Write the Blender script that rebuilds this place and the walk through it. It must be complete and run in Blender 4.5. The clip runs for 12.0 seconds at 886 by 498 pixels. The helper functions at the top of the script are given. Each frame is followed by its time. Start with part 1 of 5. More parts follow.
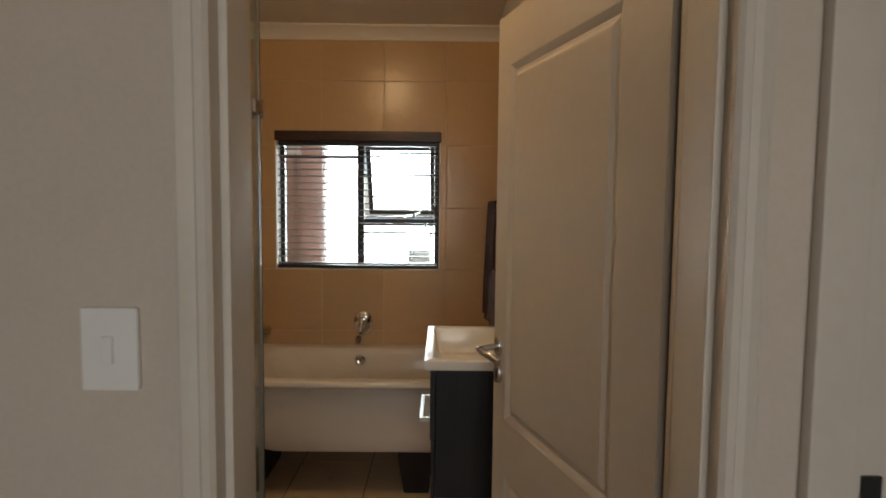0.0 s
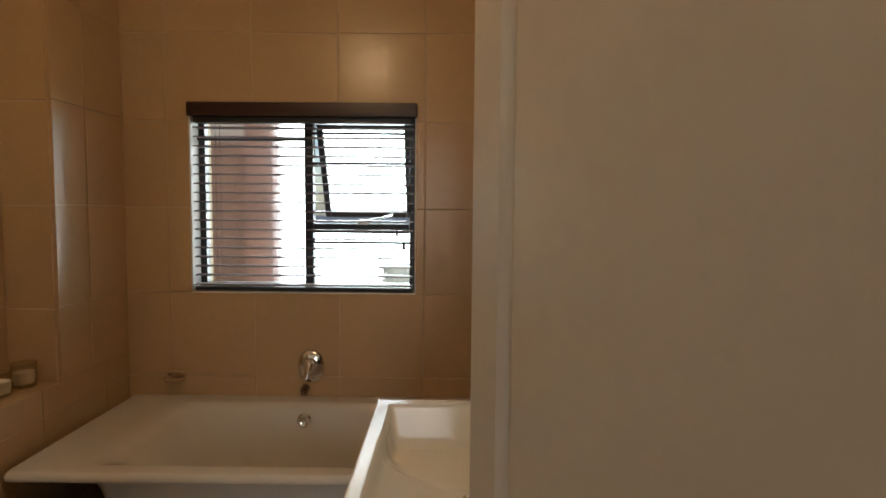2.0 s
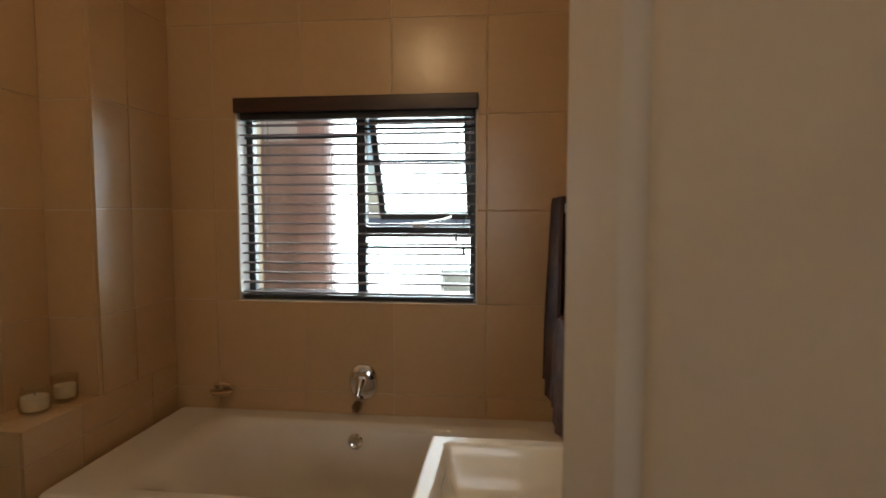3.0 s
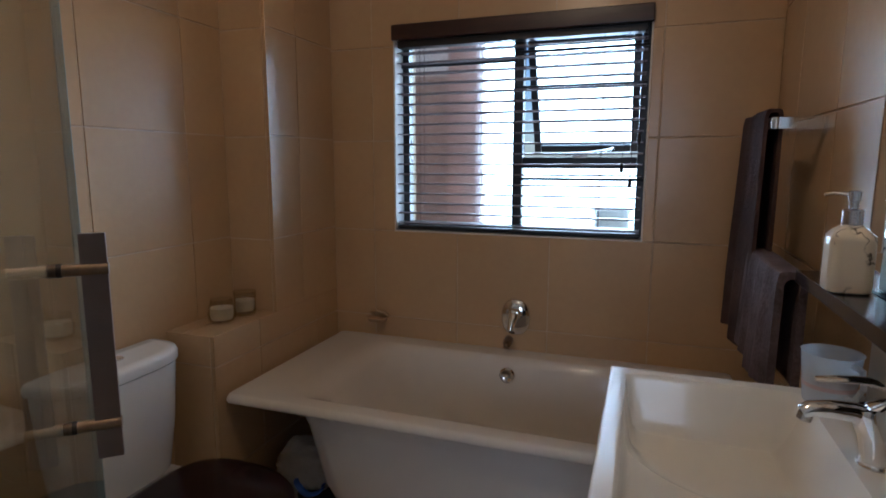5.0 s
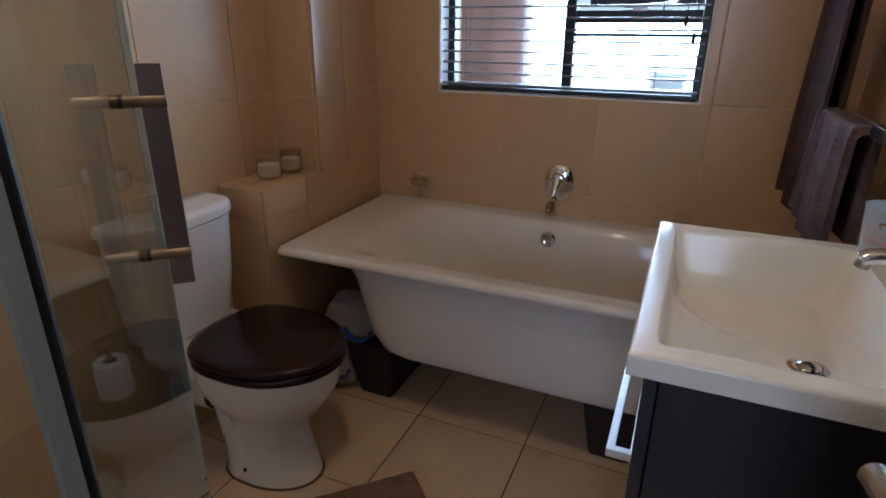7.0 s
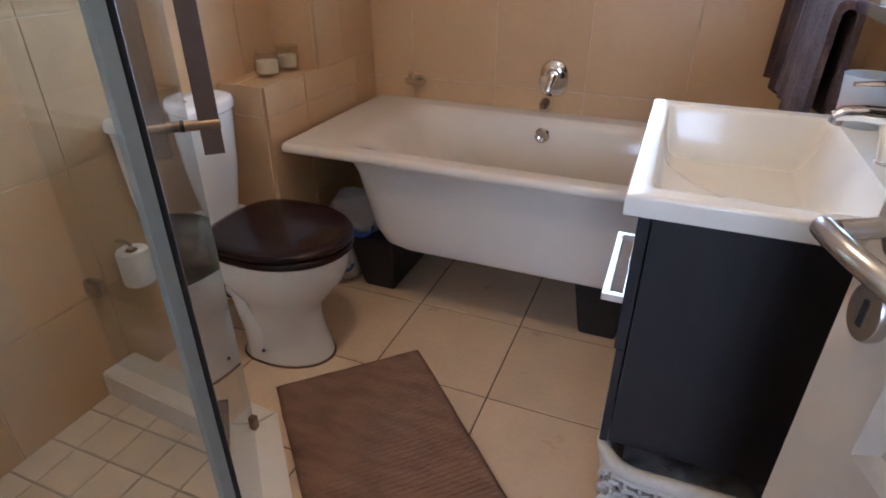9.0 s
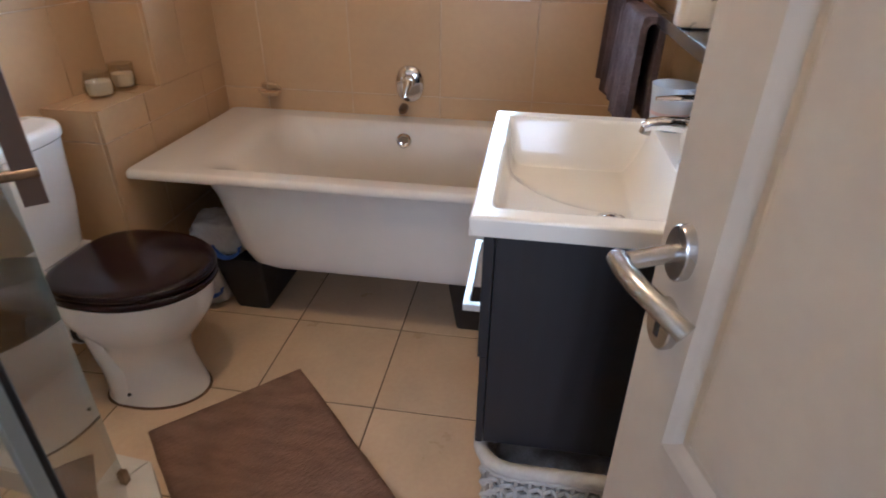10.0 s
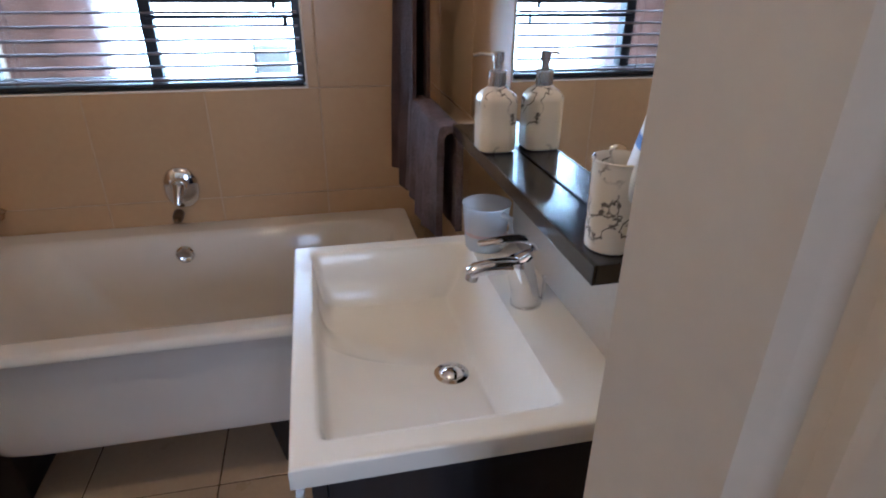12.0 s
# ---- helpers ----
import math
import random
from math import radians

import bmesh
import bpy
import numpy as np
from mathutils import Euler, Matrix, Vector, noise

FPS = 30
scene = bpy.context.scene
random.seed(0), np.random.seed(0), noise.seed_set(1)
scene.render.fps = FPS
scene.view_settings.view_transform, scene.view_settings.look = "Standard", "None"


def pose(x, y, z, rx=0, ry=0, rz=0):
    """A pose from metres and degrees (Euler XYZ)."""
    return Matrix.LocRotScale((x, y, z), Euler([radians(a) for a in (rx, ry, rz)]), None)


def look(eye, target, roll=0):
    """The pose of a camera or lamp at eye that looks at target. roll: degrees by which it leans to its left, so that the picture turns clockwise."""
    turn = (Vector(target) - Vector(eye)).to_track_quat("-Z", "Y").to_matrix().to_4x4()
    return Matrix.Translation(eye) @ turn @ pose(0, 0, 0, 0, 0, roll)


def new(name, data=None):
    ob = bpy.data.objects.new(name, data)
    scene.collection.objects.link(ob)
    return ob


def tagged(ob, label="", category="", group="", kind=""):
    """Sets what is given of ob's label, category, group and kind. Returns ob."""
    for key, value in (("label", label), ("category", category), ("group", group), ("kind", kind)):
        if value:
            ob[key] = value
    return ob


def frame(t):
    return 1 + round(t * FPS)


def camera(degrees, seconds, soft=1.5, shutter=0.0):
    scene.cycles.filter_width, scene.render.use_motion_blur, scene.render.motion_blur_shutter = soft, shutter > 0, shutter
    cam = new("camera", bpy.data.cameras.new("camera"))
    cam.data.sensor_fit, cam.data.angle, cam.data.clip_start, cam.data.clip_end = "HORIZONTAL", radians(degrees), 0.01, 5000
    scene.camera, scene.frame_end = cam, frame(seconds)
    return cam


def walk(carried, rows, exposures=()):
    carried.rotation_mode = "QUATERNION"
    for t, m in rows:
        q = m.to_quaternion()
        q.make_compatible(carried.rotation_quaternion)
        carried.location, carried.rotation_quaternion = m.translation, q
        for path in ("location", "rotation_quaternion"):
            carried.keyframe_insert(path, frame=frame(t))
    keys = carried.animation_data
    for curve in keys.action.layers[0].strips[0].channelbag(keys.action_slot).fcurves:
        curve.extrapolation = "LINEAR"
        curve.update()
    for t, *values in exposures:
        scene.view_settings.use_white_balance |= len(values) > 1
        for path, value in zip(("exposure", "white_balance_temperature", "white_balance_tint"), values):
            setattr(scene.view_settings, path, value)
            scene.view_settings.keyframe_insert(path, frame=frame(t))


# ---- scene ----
cam = camera(76.0, 12.0, soft=1.7, shutter=0.3)
PATH = [
    (0, (0.343, 0.232, 1.357), (0.353, 2.227, 1.216), 0.6),
    (0.5, (0.362, 0.48, 1.362), (0.375, 2.475, 1.22), 0.6),
    (1, (0.38, 0.721, 1.369), (0.392, 2.716, 1.223), 0.5),
    (1.5, (0.403, 0.911, 1.366), (0.415, 2.905, 1.217), 0.5),
    (2, (0.462, 1.106, 1.361), (0.451, 3.102, 1.221), 0.5),
    (2.5, (0.484, 1.252, 1.37), (0.398, 3.245, 1.228), 0.3),
    (3, (0.451, 1.334, 1.36), (0.224, 3.317, 1.224), -0.0),
    (3.2, (0.428, 1.353, 1.36), (0.136, 3.326, 1.223), -0.1),
    (4.8, (0.343, 1.387, 1.286), (-0.302, 3.262, 1.021), 0.4),
    (5, (0.343, 1.384, 1.275), (-0.321, 3.247, 0.976), 0.1),
    (5.5, (0.337, 1.381, 1.262), (-0.367, 3.208, 0.855), 0.2),
    (6, (0.333, 1.379, 1.243), (-0.393, 3.171, 0.732), 0.0),
    (6.5, (0.329, 1.372, 1.23), (-0.408, 3.126, 0.611), 0.1),
    (7, (0.323, 1.364, 1.224), (-0.414, 3.08, 0.509), 0.5),
    (7.5, (0.326, 1.347, 1.216), (-0.415, 3.024, 0.416), 0.5),
    (7.7, (0.336, 1.334, 1.213), (-0.408, 2.999, 0.392), 0.6),
    (9.3, (0.325, 1.239, 1.177), (-0.247, 2.88, 0.187), 0.7),
    (9.5, (0.336, 1.24, 1.196), (-0.147, 2.909, 0.206), 0.8),
    (10, (0.363, 1.264, 1.233), (0.109, 2.983, 0.244), 0.8),
    (10.5, (0.377, 1.339, 1.257), (0.262, 3.074, 0.27), 0.7),
    (11, (0.372, 1.411, 1.278), (0.373, 3.154, 0.298), 0.6),
    (11.5, (0.365, 1.503, 1.297), (0.551, 3.265, 0.368), 0.5),
    (12, (0.355, 1.518, 1.342), (0.753, 3.272, 0.469), 0.6),
]
EXPOSURES = [(0.0, 0.05, 6600, 9), (1.0, 0.25, 6500, 9), (2.0, 0.05, 6500, 9), (3.0, -0.05, 6400, 9), (5.0, -0.15, 4850, 10), (6.5, 0.1, 4850, 10), (7.5, 0.5, 4700, 10), (9.3, 1.32, 4650, 12), (10.5, 1.18, 4900, 12), (12.0, 0.66, 4600, 12)]
walk(cam, [(t, look(eye, target, roll)) for t, eye, target, roll in PATH], EXPOSURES)

# ---- light ----
world = bpy.data.worlds.new("world")
scene.world = world
world.use_nodes = True
wn = world.node_tree.nodes
sky = wn.new("ShaderNodeTexSky")
sky.sky_type, sky.sun_disc = "NISHITA", False
sky.sun_elevation, sky.sun_rotation = radians(50), radians(120)
world.node_tree.links.new(sky.outputs["Color"], wn["Background"].inputs["Color"])
wn["Background"].inputs["Strength"].default_value = 0.12


def area_lamp(name, m, energy, sx, sy, colour):
    d = bpy.data.lights.new(name, "AREA")
    d.shape, d.size, d.size_y, d.energy, d.color = "RECTANGLE", sx, sy, energy, colour
    ob = new(name, d)
    ob.matrix_world = m
    return ob


# bright sky seen and felt through the bathroom window; then an added, unseen hall fill lamp
area_lamp("sky_light", look((-0.3, 6.6, 2.3), (-0.1, 3.4, 1.4)), 760, 5.0, 4.0, (0.86, 0.95, 1.0))
area_lamp("hall_fill_light", look((0.55, -1.6, 1.5), (0.15, 0.9, 1.2)), 13.5, 1.1, 1.15, (1.0, 0.96, 0.91))
bulb = bpy.data.lights.new("bulb", "POINT")
bulb.energy, bulb.color, bulb.shadow_soft_size = 9.0, (1.0, 0.66, 0.34), 0.05
new("bulb", bulb).location = (-0.03, 1.92, 2.29)


# ---- materials ----
def mat_base(name):
    m = bpy.data.materials.new(name)
    m.use_nodes = True
    nt = m.node_tree
    return m, nt, nt.nodes["Principled BSDF"]


def surface(name, colour, rough=0.5, metal=0.0, vary=0.12, scale=6.0, grain=90.0, bump=0.05, tone=None, random_tint=0.0,
            stretch=(1, 1, 1), coat=0.0, spec=0.5, rvar=0.22, wave=0.0):
    """Two scales of noise on colour and roughness, with fine relief."""
    m, nt, b = mat_base(name)
    N, L = nt.nodes, nt.links
    co = N.new("ShaderNodeTexCoord")
    mp = N.new("ShaderNodeMapping")
    mp.inputs["Scale"].default_value = stretch
    L.new(co.outputs["Object"], mp.inputs["Vector"])
    vec = mp.outputs["Vector"]
    n1, n2 = N.new("ShaderNodeTexNoise"), N.new("ShaderNodeTexNoise")
    n1.inputs["Scale"].default_value, n1.inputs["Detail"].default_value = scale, 4
    n2.inputs["Scale"].default_value, n2.inputs["Detail"].default_value = grain, 3
    shift = None
    if random_tint:
        info = N.new("ShaderNodeObjectInfo")
        shift = N.new("ShaderNodeVectorMath")
        shift.operation = "MULTIPLY_ADD"
        L.new(info.outputs["Random"], shift.inputs[0])
        shift.inputs[1].default_value = (37.0, 19.0, 53.0)
        L.new(vec, shift.inputs[2])
        vec = shift.outputs[0]
    L.new(vec, n1.inputs["Vector"]), L.new(vec, n2.inputs["Vector"])
    tone = tone or tuple(c * (1 - 2.2 * vary) for c in colour)
    mix = N.new("ShaderNodeMix")
    mix.data_type = "RGBA"
    ramp = N.new("ShaderNodeMapRange")
    ramp.inputs["From Min"].default_value, ramp.inputs["From Max"].default_value = 0.3, 0.72
    L.new(n1.outputs["Fac"], ramp.inputs["Value"])
    L.new(ramp.outputs["Result"], mix.inputs["Factor"])
    mix.inputs["A"].default_value, mix.inputs["B"].default_value = (*tone, 1), (*colour, 1)
    mix2 = N.new("ShaderNodeMix")
    mix2.data_type, mix2.blend_type = "RGBA", "OVERLAY"
    mix2.inputs["Factor"].default_value = min(1.0, vary * 1.6)
    L.new(mix.outputs["Result"], mix2.inputs["A"]), L.new(n2.outputs["Fac"], mix2.inputs["B"])
    out = mix2.outputs["Result"]
    if random_tint:
        hs = N.new("ShaderNodeHueSaturation")
        mr = N.new("ShaderNodeMapRange")
        mr.inputs["To Min"].default_value, mr.inputs["To Max"].default_value = 1 - random_tint, 1 + random_tint
        L.new(info.outputs["Random"], mr.inputs["Value"]), L.new(mr.outputs["Result"], hs.inputs["Value"])
        L.new(out, hs.inputs["Color"])
        out = hs.outputs["Color"]
    L.new(out, b.inputs["Base Color"])
    rr = N.new("ShaderNodeMapRange")
    rr.inputs["To Min"].default_value, rr.inputs["To Max"].default_value = max(0.02, rough * (1 - rvar)), min(1, rough * (1 + rvar))
    L.new(n1.outputs["Fac"], rr.inputs["Value"]), L.new(rr.outputs["Result"], b.inputs["Roughness"])
    b.inputs["Metallic"].default_value, b.inputs["Specular IOR Level"].default_value = metal, spec
    b.inputs["Coat Weight"].default_value, b.inputs["Coat Roughness"].default_value = coat, 0.08
    if bump:
        bp = N.new("ShaderNodeBump")
        bp.inputs["Strength"].default_value, bp.inputs["Distance"].default_value = bump, 0.004
        L.new(n2.outputs["Fac"], bp.inputs["Height"]), L.new(bp.outputs["Normal"], b.inputs["Normal"])
        if wave:
            wv, bw = N.new("ShaderNodeTexNoise"), N.new("ShaderNodeBump")
            wv.inputs["Scale"].default_value, wv.inputs["Detail"].default_value = 16, 2
            bw.inputs["Strength"].default_value, bw.inputs["Distance"].default_value = wave, 0.01
            L.new(vec, wv.inputs["Vector"]), L.new(wv.outputs["Fac"], bw.inputs["Height"])
            L.new(bw.outputs["Normal"], bp.inputs["Normal"])
    return m


def glassy(name, colour=(1, 1, 1), rough=0.0, ior=1.45):
    m, nt, b = mat_base(name)
    b.inputs["Base Color"].default_value = (*colour, 1)
    b.inputs["Roughness"].default_value, b.inputs["IOR"].default_value = rough, ior
    b.inputs["Transmission Weight"].default_value = 1.0
    return m


def thin_glass(name, tint=(0.97, 0.985, 0.975), gloss=0.02):
    """A clear pane that is looked through without bending: tinted transparency under a gloss that grows at a glancing angle."""
    m, nt, b = mat_base(name)
    N, L = nt.nodes, nt.links
    N.remove(b)
    tr, gl, mx, lw = N.new("ShaderNodeBsdfTransparent"), N.new("ShaderNodeBsdfGlossy"), N.new("ShaderNodeMixShader"), N.new("ShaderNodeLayerWeight")
    tr.inputs["Color"].default_value = (*tint, 1)
    gl.inputs["Roughness"].default_value = gloss
    lw.inputs["Blend"].default_value = 0.5
    pw, ma = N.new("ShaderNodeMath"), N.new("ShaderNodeMath")
    pw.operation, ma.operation = "POWER", "MULTIPLY_ADD"
    pw.inputs[1].default_value, ma.inputs[1].default_value, ma.inputs[2].default_value = 4.5, 0.9, 0.06
    L.new(lw.outputs["Facing"], pw.inputs[0]), L.new(pw.outputs[0], ma.inputs[0])
    L.new(ma.outputs[0], mx.inputs[0]), L.new(tr.outputs[0], mx.inputs[1]), L.new(gl.outputs[0], mx.inputs[2])
    L.new(mx.outputs[0], N["Material Output"].inputs["Surface"])
    return m


M_TILE = surface("beige_wall_tile", (0.57, 0.392, 0.217), 0.26, vary=0.03, scale=3, grain=45, bump=0.008, wave=0.12, random_tint=0.035, rvar=0.05)
M_GROUT = surface("pale_grout", (0.63, 0.475, 0.31), 0.9, vary=0.1, scale=20, bump=0.15)
M_FLOOR = surface("beige_floor_tile", (0.70, 0.52, 0.335), 0.30, vary=0.06, scale=6, grain=70, bump=0.02, random_tint=0.05)
M_FGROUT = surface("dark_floor_grout", (0.15, 0.095, 0.055), 0.95, vary=0.2, scale=20, bump=0.2)
M_MOSAIC = surface("shower_floor_tile", (0.72, 0.61, 0.47), 0.35, vary=0.08, scale=9, random_tint=0.05, bump=0.02)
M_PLASTER = surface("white_plaster", (0.80, 0.77, 0.72), 0.85, vary=0.04, scale=3, grain=120, bump=0.06)
M_HALL = surface("hall_paint", (0.66, 0.59, 0.51), 0.8, vary=0.05, scale=2.5, grain=150, bump=0.08)
M_PAINT = surface("white_gloss_paint", (0.68, 0.63, 0.56), 0.5, vary=0.04, scale=4, grain=50, bump=0.03)
# darker copy of the white paint: the leaf's shade is put into its colour
M_DOOR = surface("shaded_white_door_paint", (0.57, 0.505, 0.425), 0.42, vary=0.03, scale=4, grain=50, bump=0.03)
M_ACRYL = surface("white_acrylic", (0.75, 0.70, 0.635), 0.07, vary=0.02, scale=3, grain=30, bump=0.0)
M_CERAM = surface("white_ceramic", (0.85, 0.84, 0.81), 0.09, vary=0.015, scale=4, bump=0.0)
M_BASIN = surface("basin_ceramic", (0.87, 0.83, 0.755), 0.12, vary=0.025, scale=4, bump=0.0)
M_BLACKW = surface("black_oak_veneer", (0.011, 0.013, 0.019), 0.40, vary=0.15, scale=7, grain=60, bump=0.08, spec=0.5, stretch=(9, 9, 0.6))
M_BLACK = surface("black_plastic", (0.016, 0.015, 0.015), 0.6, vary=0.15, scale=20, bump=0.08)
M_ALU = surface("black_aluminium", (0.018, 0.017, 0.018), 0.4, vary=0.1, scale=20, bump=0.02)
M_WOOD = surface("dark_mahogany", (0.019, 0.006, 0.0105), 0.2, vary=0.25, scale=5, grain=40, bump=0.02, stretch=(1, 9, 1), coat=0.08, spec=0.35)
M_PELMET = surface("mahogany_pelmet", (0.045, 0.014, 0.010), 0.35, vary=0.25, scale=5, grain=40, bump=0.03, stretch=(1, 9, 9))
M_SLAT = surface("dark_blind_slat", (0.22, 0.19, 0.20), 0.25, vary=0.05, scale=9, bump=0.0)
M_CORD = surface("brown_cord", (0.05, 0.03, 0.03), 0.9, bump=0.0)
M_CHROME = surface("chrome", (0.84, 0.85, 0.87), 0.09, 1.0, vary=0.01, scale=9, bump=0.0, rvar=0.05)
M_STEEL = surface("brushed_steel", (0.58, 0.56, 0.54), 0.27, 1.0, vary=0.01, scale=8, grain=300, bump=0.0, rvar=0.05)
M_HINGE = surface("dull_chrome", (0.42, 0.38, 0.35), 0.2, 1.0, vary=0.03, bump=0.0, rvar=0.1)
M_BRASS = surface("aged_brass", (0.34, 0.25, 0.17), 0.32, 1.0, vary=0.15, scale=30, bump=0.02)
M_MIRROR = mat_base("mirror_silver")[0]
_b = M_MIRROR.node_tree.nodes["Principled BSDF"]
_b.inputs["Base Color"].default_value = (0.92, 0.94, 0.94, 1)
_b.inputs["Metallic"].default_value, _b.inputs["Roughness"].default_value = 1.0, 0.012
M_GLASS = thin_glass("shower_glass", (0.955, 0.97, 0.96), 0.01)
M_GEDGE = surface("green_glass_edge", (0.42, 0.52, 0.50), 0.2, vary=0.05, bump=0.0)
M_OBSCURE = glassy("obscure_window_glass", (0.93, 0.98, 0.95), 0.22, 1.15)
M_JAR = thin_glass("candle_glass", (0.93, 0.92, 0.88), 0.03)
M_WAX = surface("cream_wax", (0.82, 0.74, 0.58), 0.5, vary=0.05, bump=0.02)
M_TOWEL = surface("brown_cotton_towel", (0.095, 0.057, 0.052), 0.95, vary=0.2, scale=12, grain=170, bump=1.0, spec=0.15)
M_HTOWEL = surface("grey_terry_towel", (0.175, 0.125, 0.125), 1.0, vary=0.25, scale=14, grain=130, bump=1.0, spec=0.1)
M_MAT = surface("brown_bath_mat", (0.34, 0.205, 0.14), 1.0, vary=0.16, scale=9, grain=200, bump=1.0, spec=0.1, stretch=(1, 3, 1))
M_WICKER = surface("white_wicker", (0.62, 0.585, 0.53), 0.65, vary=0.1, scale=20, bump=0.15)
M_CLOTH = surface("grey_cloth", (0.38, 0.36, 0.35), 0.95, vary=0.2, scale=12, grain=220, bump=0.6)
M_PAPER = surface("toilet_paper", (0.85, 0.83, 0.80), 0.95, vary=0.04, grain=160, bump=0.2)
M_CARD = surface("cardboard", (0.32, 0.22, 0.14), 0.9, bump=0.1)
M_SWITCH = surface("white_switch_plastic", (0.86, 0.87, 0.86), 0.35, vary=0.02, bump=0.0)
M_KERB = surface("white_kerb_tile", (0.78, 0.73, 0.65), 0.25, vary=0.05, scale=5, bump=0.01)
M_BRICK = surface("red_plaster_pillar", (0.34, 0.20, 0.185), 0.9, vary=0.15, scale=5, bump=0.3)
M_GROUND = surface("pale_paving", (0.45, 0.42, 0.38), 0.95, vary=0.15, scale=2, bump=0.3)


def milky(name, colour, veil):
    """Thin cloudy plastic: part clear, part a pale film that lets light through."""
    m, nt, b = mat_base(name)
    N, L = nt.nodes, nt.links
    b.inputs["Base Color"].default_value, b.inputs["Roughness"].default_value = (*colour, 1), 0.25
    tr, tl, film, mx = N.new("ShaderNodeBsdfTransparent"), N.new("ShaderNodeBsdfTranslucent"), N.new("ShaderNodeMixShader"), N.new("ShaderNodeMixShader")
    tr.inputs["Color"].default_value, tl.inputs["Color"].default_value = (0.93, 0.96, 1.0, 1), (*colour, 1)
    film.inputs[0].default_value, mx.inputs[0].default_value = 0.5, veil
    L.new(b.outputs[0], film.inputs[1]), L.new(tl.outputs[0], film.inputs[2])
    L.new(tr.outputs[0], mx.inputs[1]), L.new(film.outputs[0], mx.inputs[2])
    L.new(mx.outputs[0], N["Material Output"].inputs["Surface"])
    return m


M_JUG = milky("cloudy_plastic", (0.87, 0.92, 0.97), 0.62)
M_BLUE = surface("blue_print", (0.03, 0.10, 0.42), 0.5, bump=0.0)
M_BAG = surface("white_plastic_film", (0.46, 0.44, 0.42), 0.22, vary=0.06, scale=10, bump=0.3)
M_SHADE = mat_base("lit_opal_glass")[0]
_b = M_SHADE.node_tree.nodes["Principled BSDF"]
_b.inputs["Base Color"].default_value = (0.85, 0.80, 0.7, 1)
_b.inputs["Emission Color"].default_value = (1.0, 0.68, 0.36, 1)
_b.inputs["Emission Strength"].default_value = 9.0


def branch_pattern(name, scale, width, cover):
    """White glaze with a dark ink pattern of branches and blots."""
    m, nt, b = mat_base(name)
    N, L = nt.nodes, nt.links
    co, n = N.new("ShaderNodeTexCoord"), N.new("ShaderNodeTexNoise")
    n.inputs["Scale"].default_value, n.inputs["Detail"].default_value = scale, 6
    va = N.new("ShaderNodeMath")
    va.operation = "SUBTRACT"
    va.inputs[1].default_value = 0.5
    ab = N.new("ShaderNodeMath")
    ab.operation = "ABSOLUTE"
    ra = N.new("ShaderNodeMapRange")
    ra.inputs["From Min"].default_value, ra.inputs["From Max"].default_value = width * 0.3, width
    n2 = N.new("ShaderNodeTexNoise")
    n2.inputs["Scale"].default_value = 14
    r2 = N.new("ShaderNodeMapRange")
    r2.inputs["From Min"].default_value, r2.inputs["From Max"].default_value = cover, cover + 0.06
    r2.inputs["To Min"].default_value, r2.inputs["To Max"].default_value = 1.0, 0.0
    mx = N.new("ShaderNodeMath")
    mx.operation = "MAXIMUM"
    mix = N.new("ShaderNodeMix")
    mix.data_type = "RGBA"
    mix.inputs["A"].default_value, mix.inputs["B"].default_value = (0.15, 0.13, 0.115, 1), (0.72, 0.65, 0.54, 1)
    L.new(co.outputs["Object"], n.inputs["Vector"]), L.new(co.outputs["Object"], n2.inputs["Vector"])
    L.new(n.outputs["Fac"], va.inputs[0]), L.new(va.outputs[0], ab.inputs[0]), L.new(ab.outputs[0], ra.inputs["Value"])
    L.new(n2.outputs["Fac"], r2.inputs["Value"])
    L.new(ra.outputs["Result"], mx.inputs[0]), L.new(r2.outputs["Result"], mx.inputs[1])
    L.new(mx.outputs[0], mix.inputs["Factor"]), L.new(mix.outputs["Result"], b.inputs["Base Color"])
    b.inputs["Roughness"].default_value = 0.15
    return m


M_INK = branch_pattern("ink_branch_ceramic", 30, 0.030, 0.54)
M_INK_CUP = branch_pattern("ink_branch_cup", 38, 0.030, 0.46)


# ---- mesh helpers ----
def finish(bm, name, material, smooth=True, angle=40):
    bmesh.ops.recalc_face_normals(bm, faces=bm.faces)
    me = bpy.data.meshes.new(name)
    bm.to_mesh(me)
    bm.free()
    me.materials.append(material)
    if smooth:
        me.polygons.foreach_set("use_smooth", [True] * len(me.polygons))
        me.set_sharp_from_angle(angle=radians(angle))
    return me


def thing(name, loc, label, category, group="", kind=""):
    ob = new(name)
    ob.location, ob.empty_display_size = loc, 0.05
    return tagged(ob, label, category, group, kind)


def flat_faces(ob):
    """Keep large faces truly flat beside their rounded edges."""
    wn = ob.modifiers.new("normals", "WEIGHTED_NORMAL")
    wn.mode, wn.weight, wn.keep_sharp = "FACE_AREA", 50, True
    return ob


def solid(name, bm, material, label="", category="", group="", kind="", angle=40):
    return tagged(flat_faces(new(name, finish(bm, name, material, True, angle))), label, category, group, kind)


def under(ob, parent):
    """Hang ob under parent without moving it."""
    chain, p = Matrix.Identity(4), parent
    while p:
        chain = (p.matrix_basis if not p.parent else p.matrix_parent_inverse @ p.matrix_basis) if chain == Matrix.Identity(4) else (
            (p.matrix_basis if not p.parent else p.matrix_parent_inverse @ p.matrix_basis) @ chain)
        p = p.parent
    ob.parent = parent
    ob.matrix_parent_inverse = chain.inverted()
    return ob


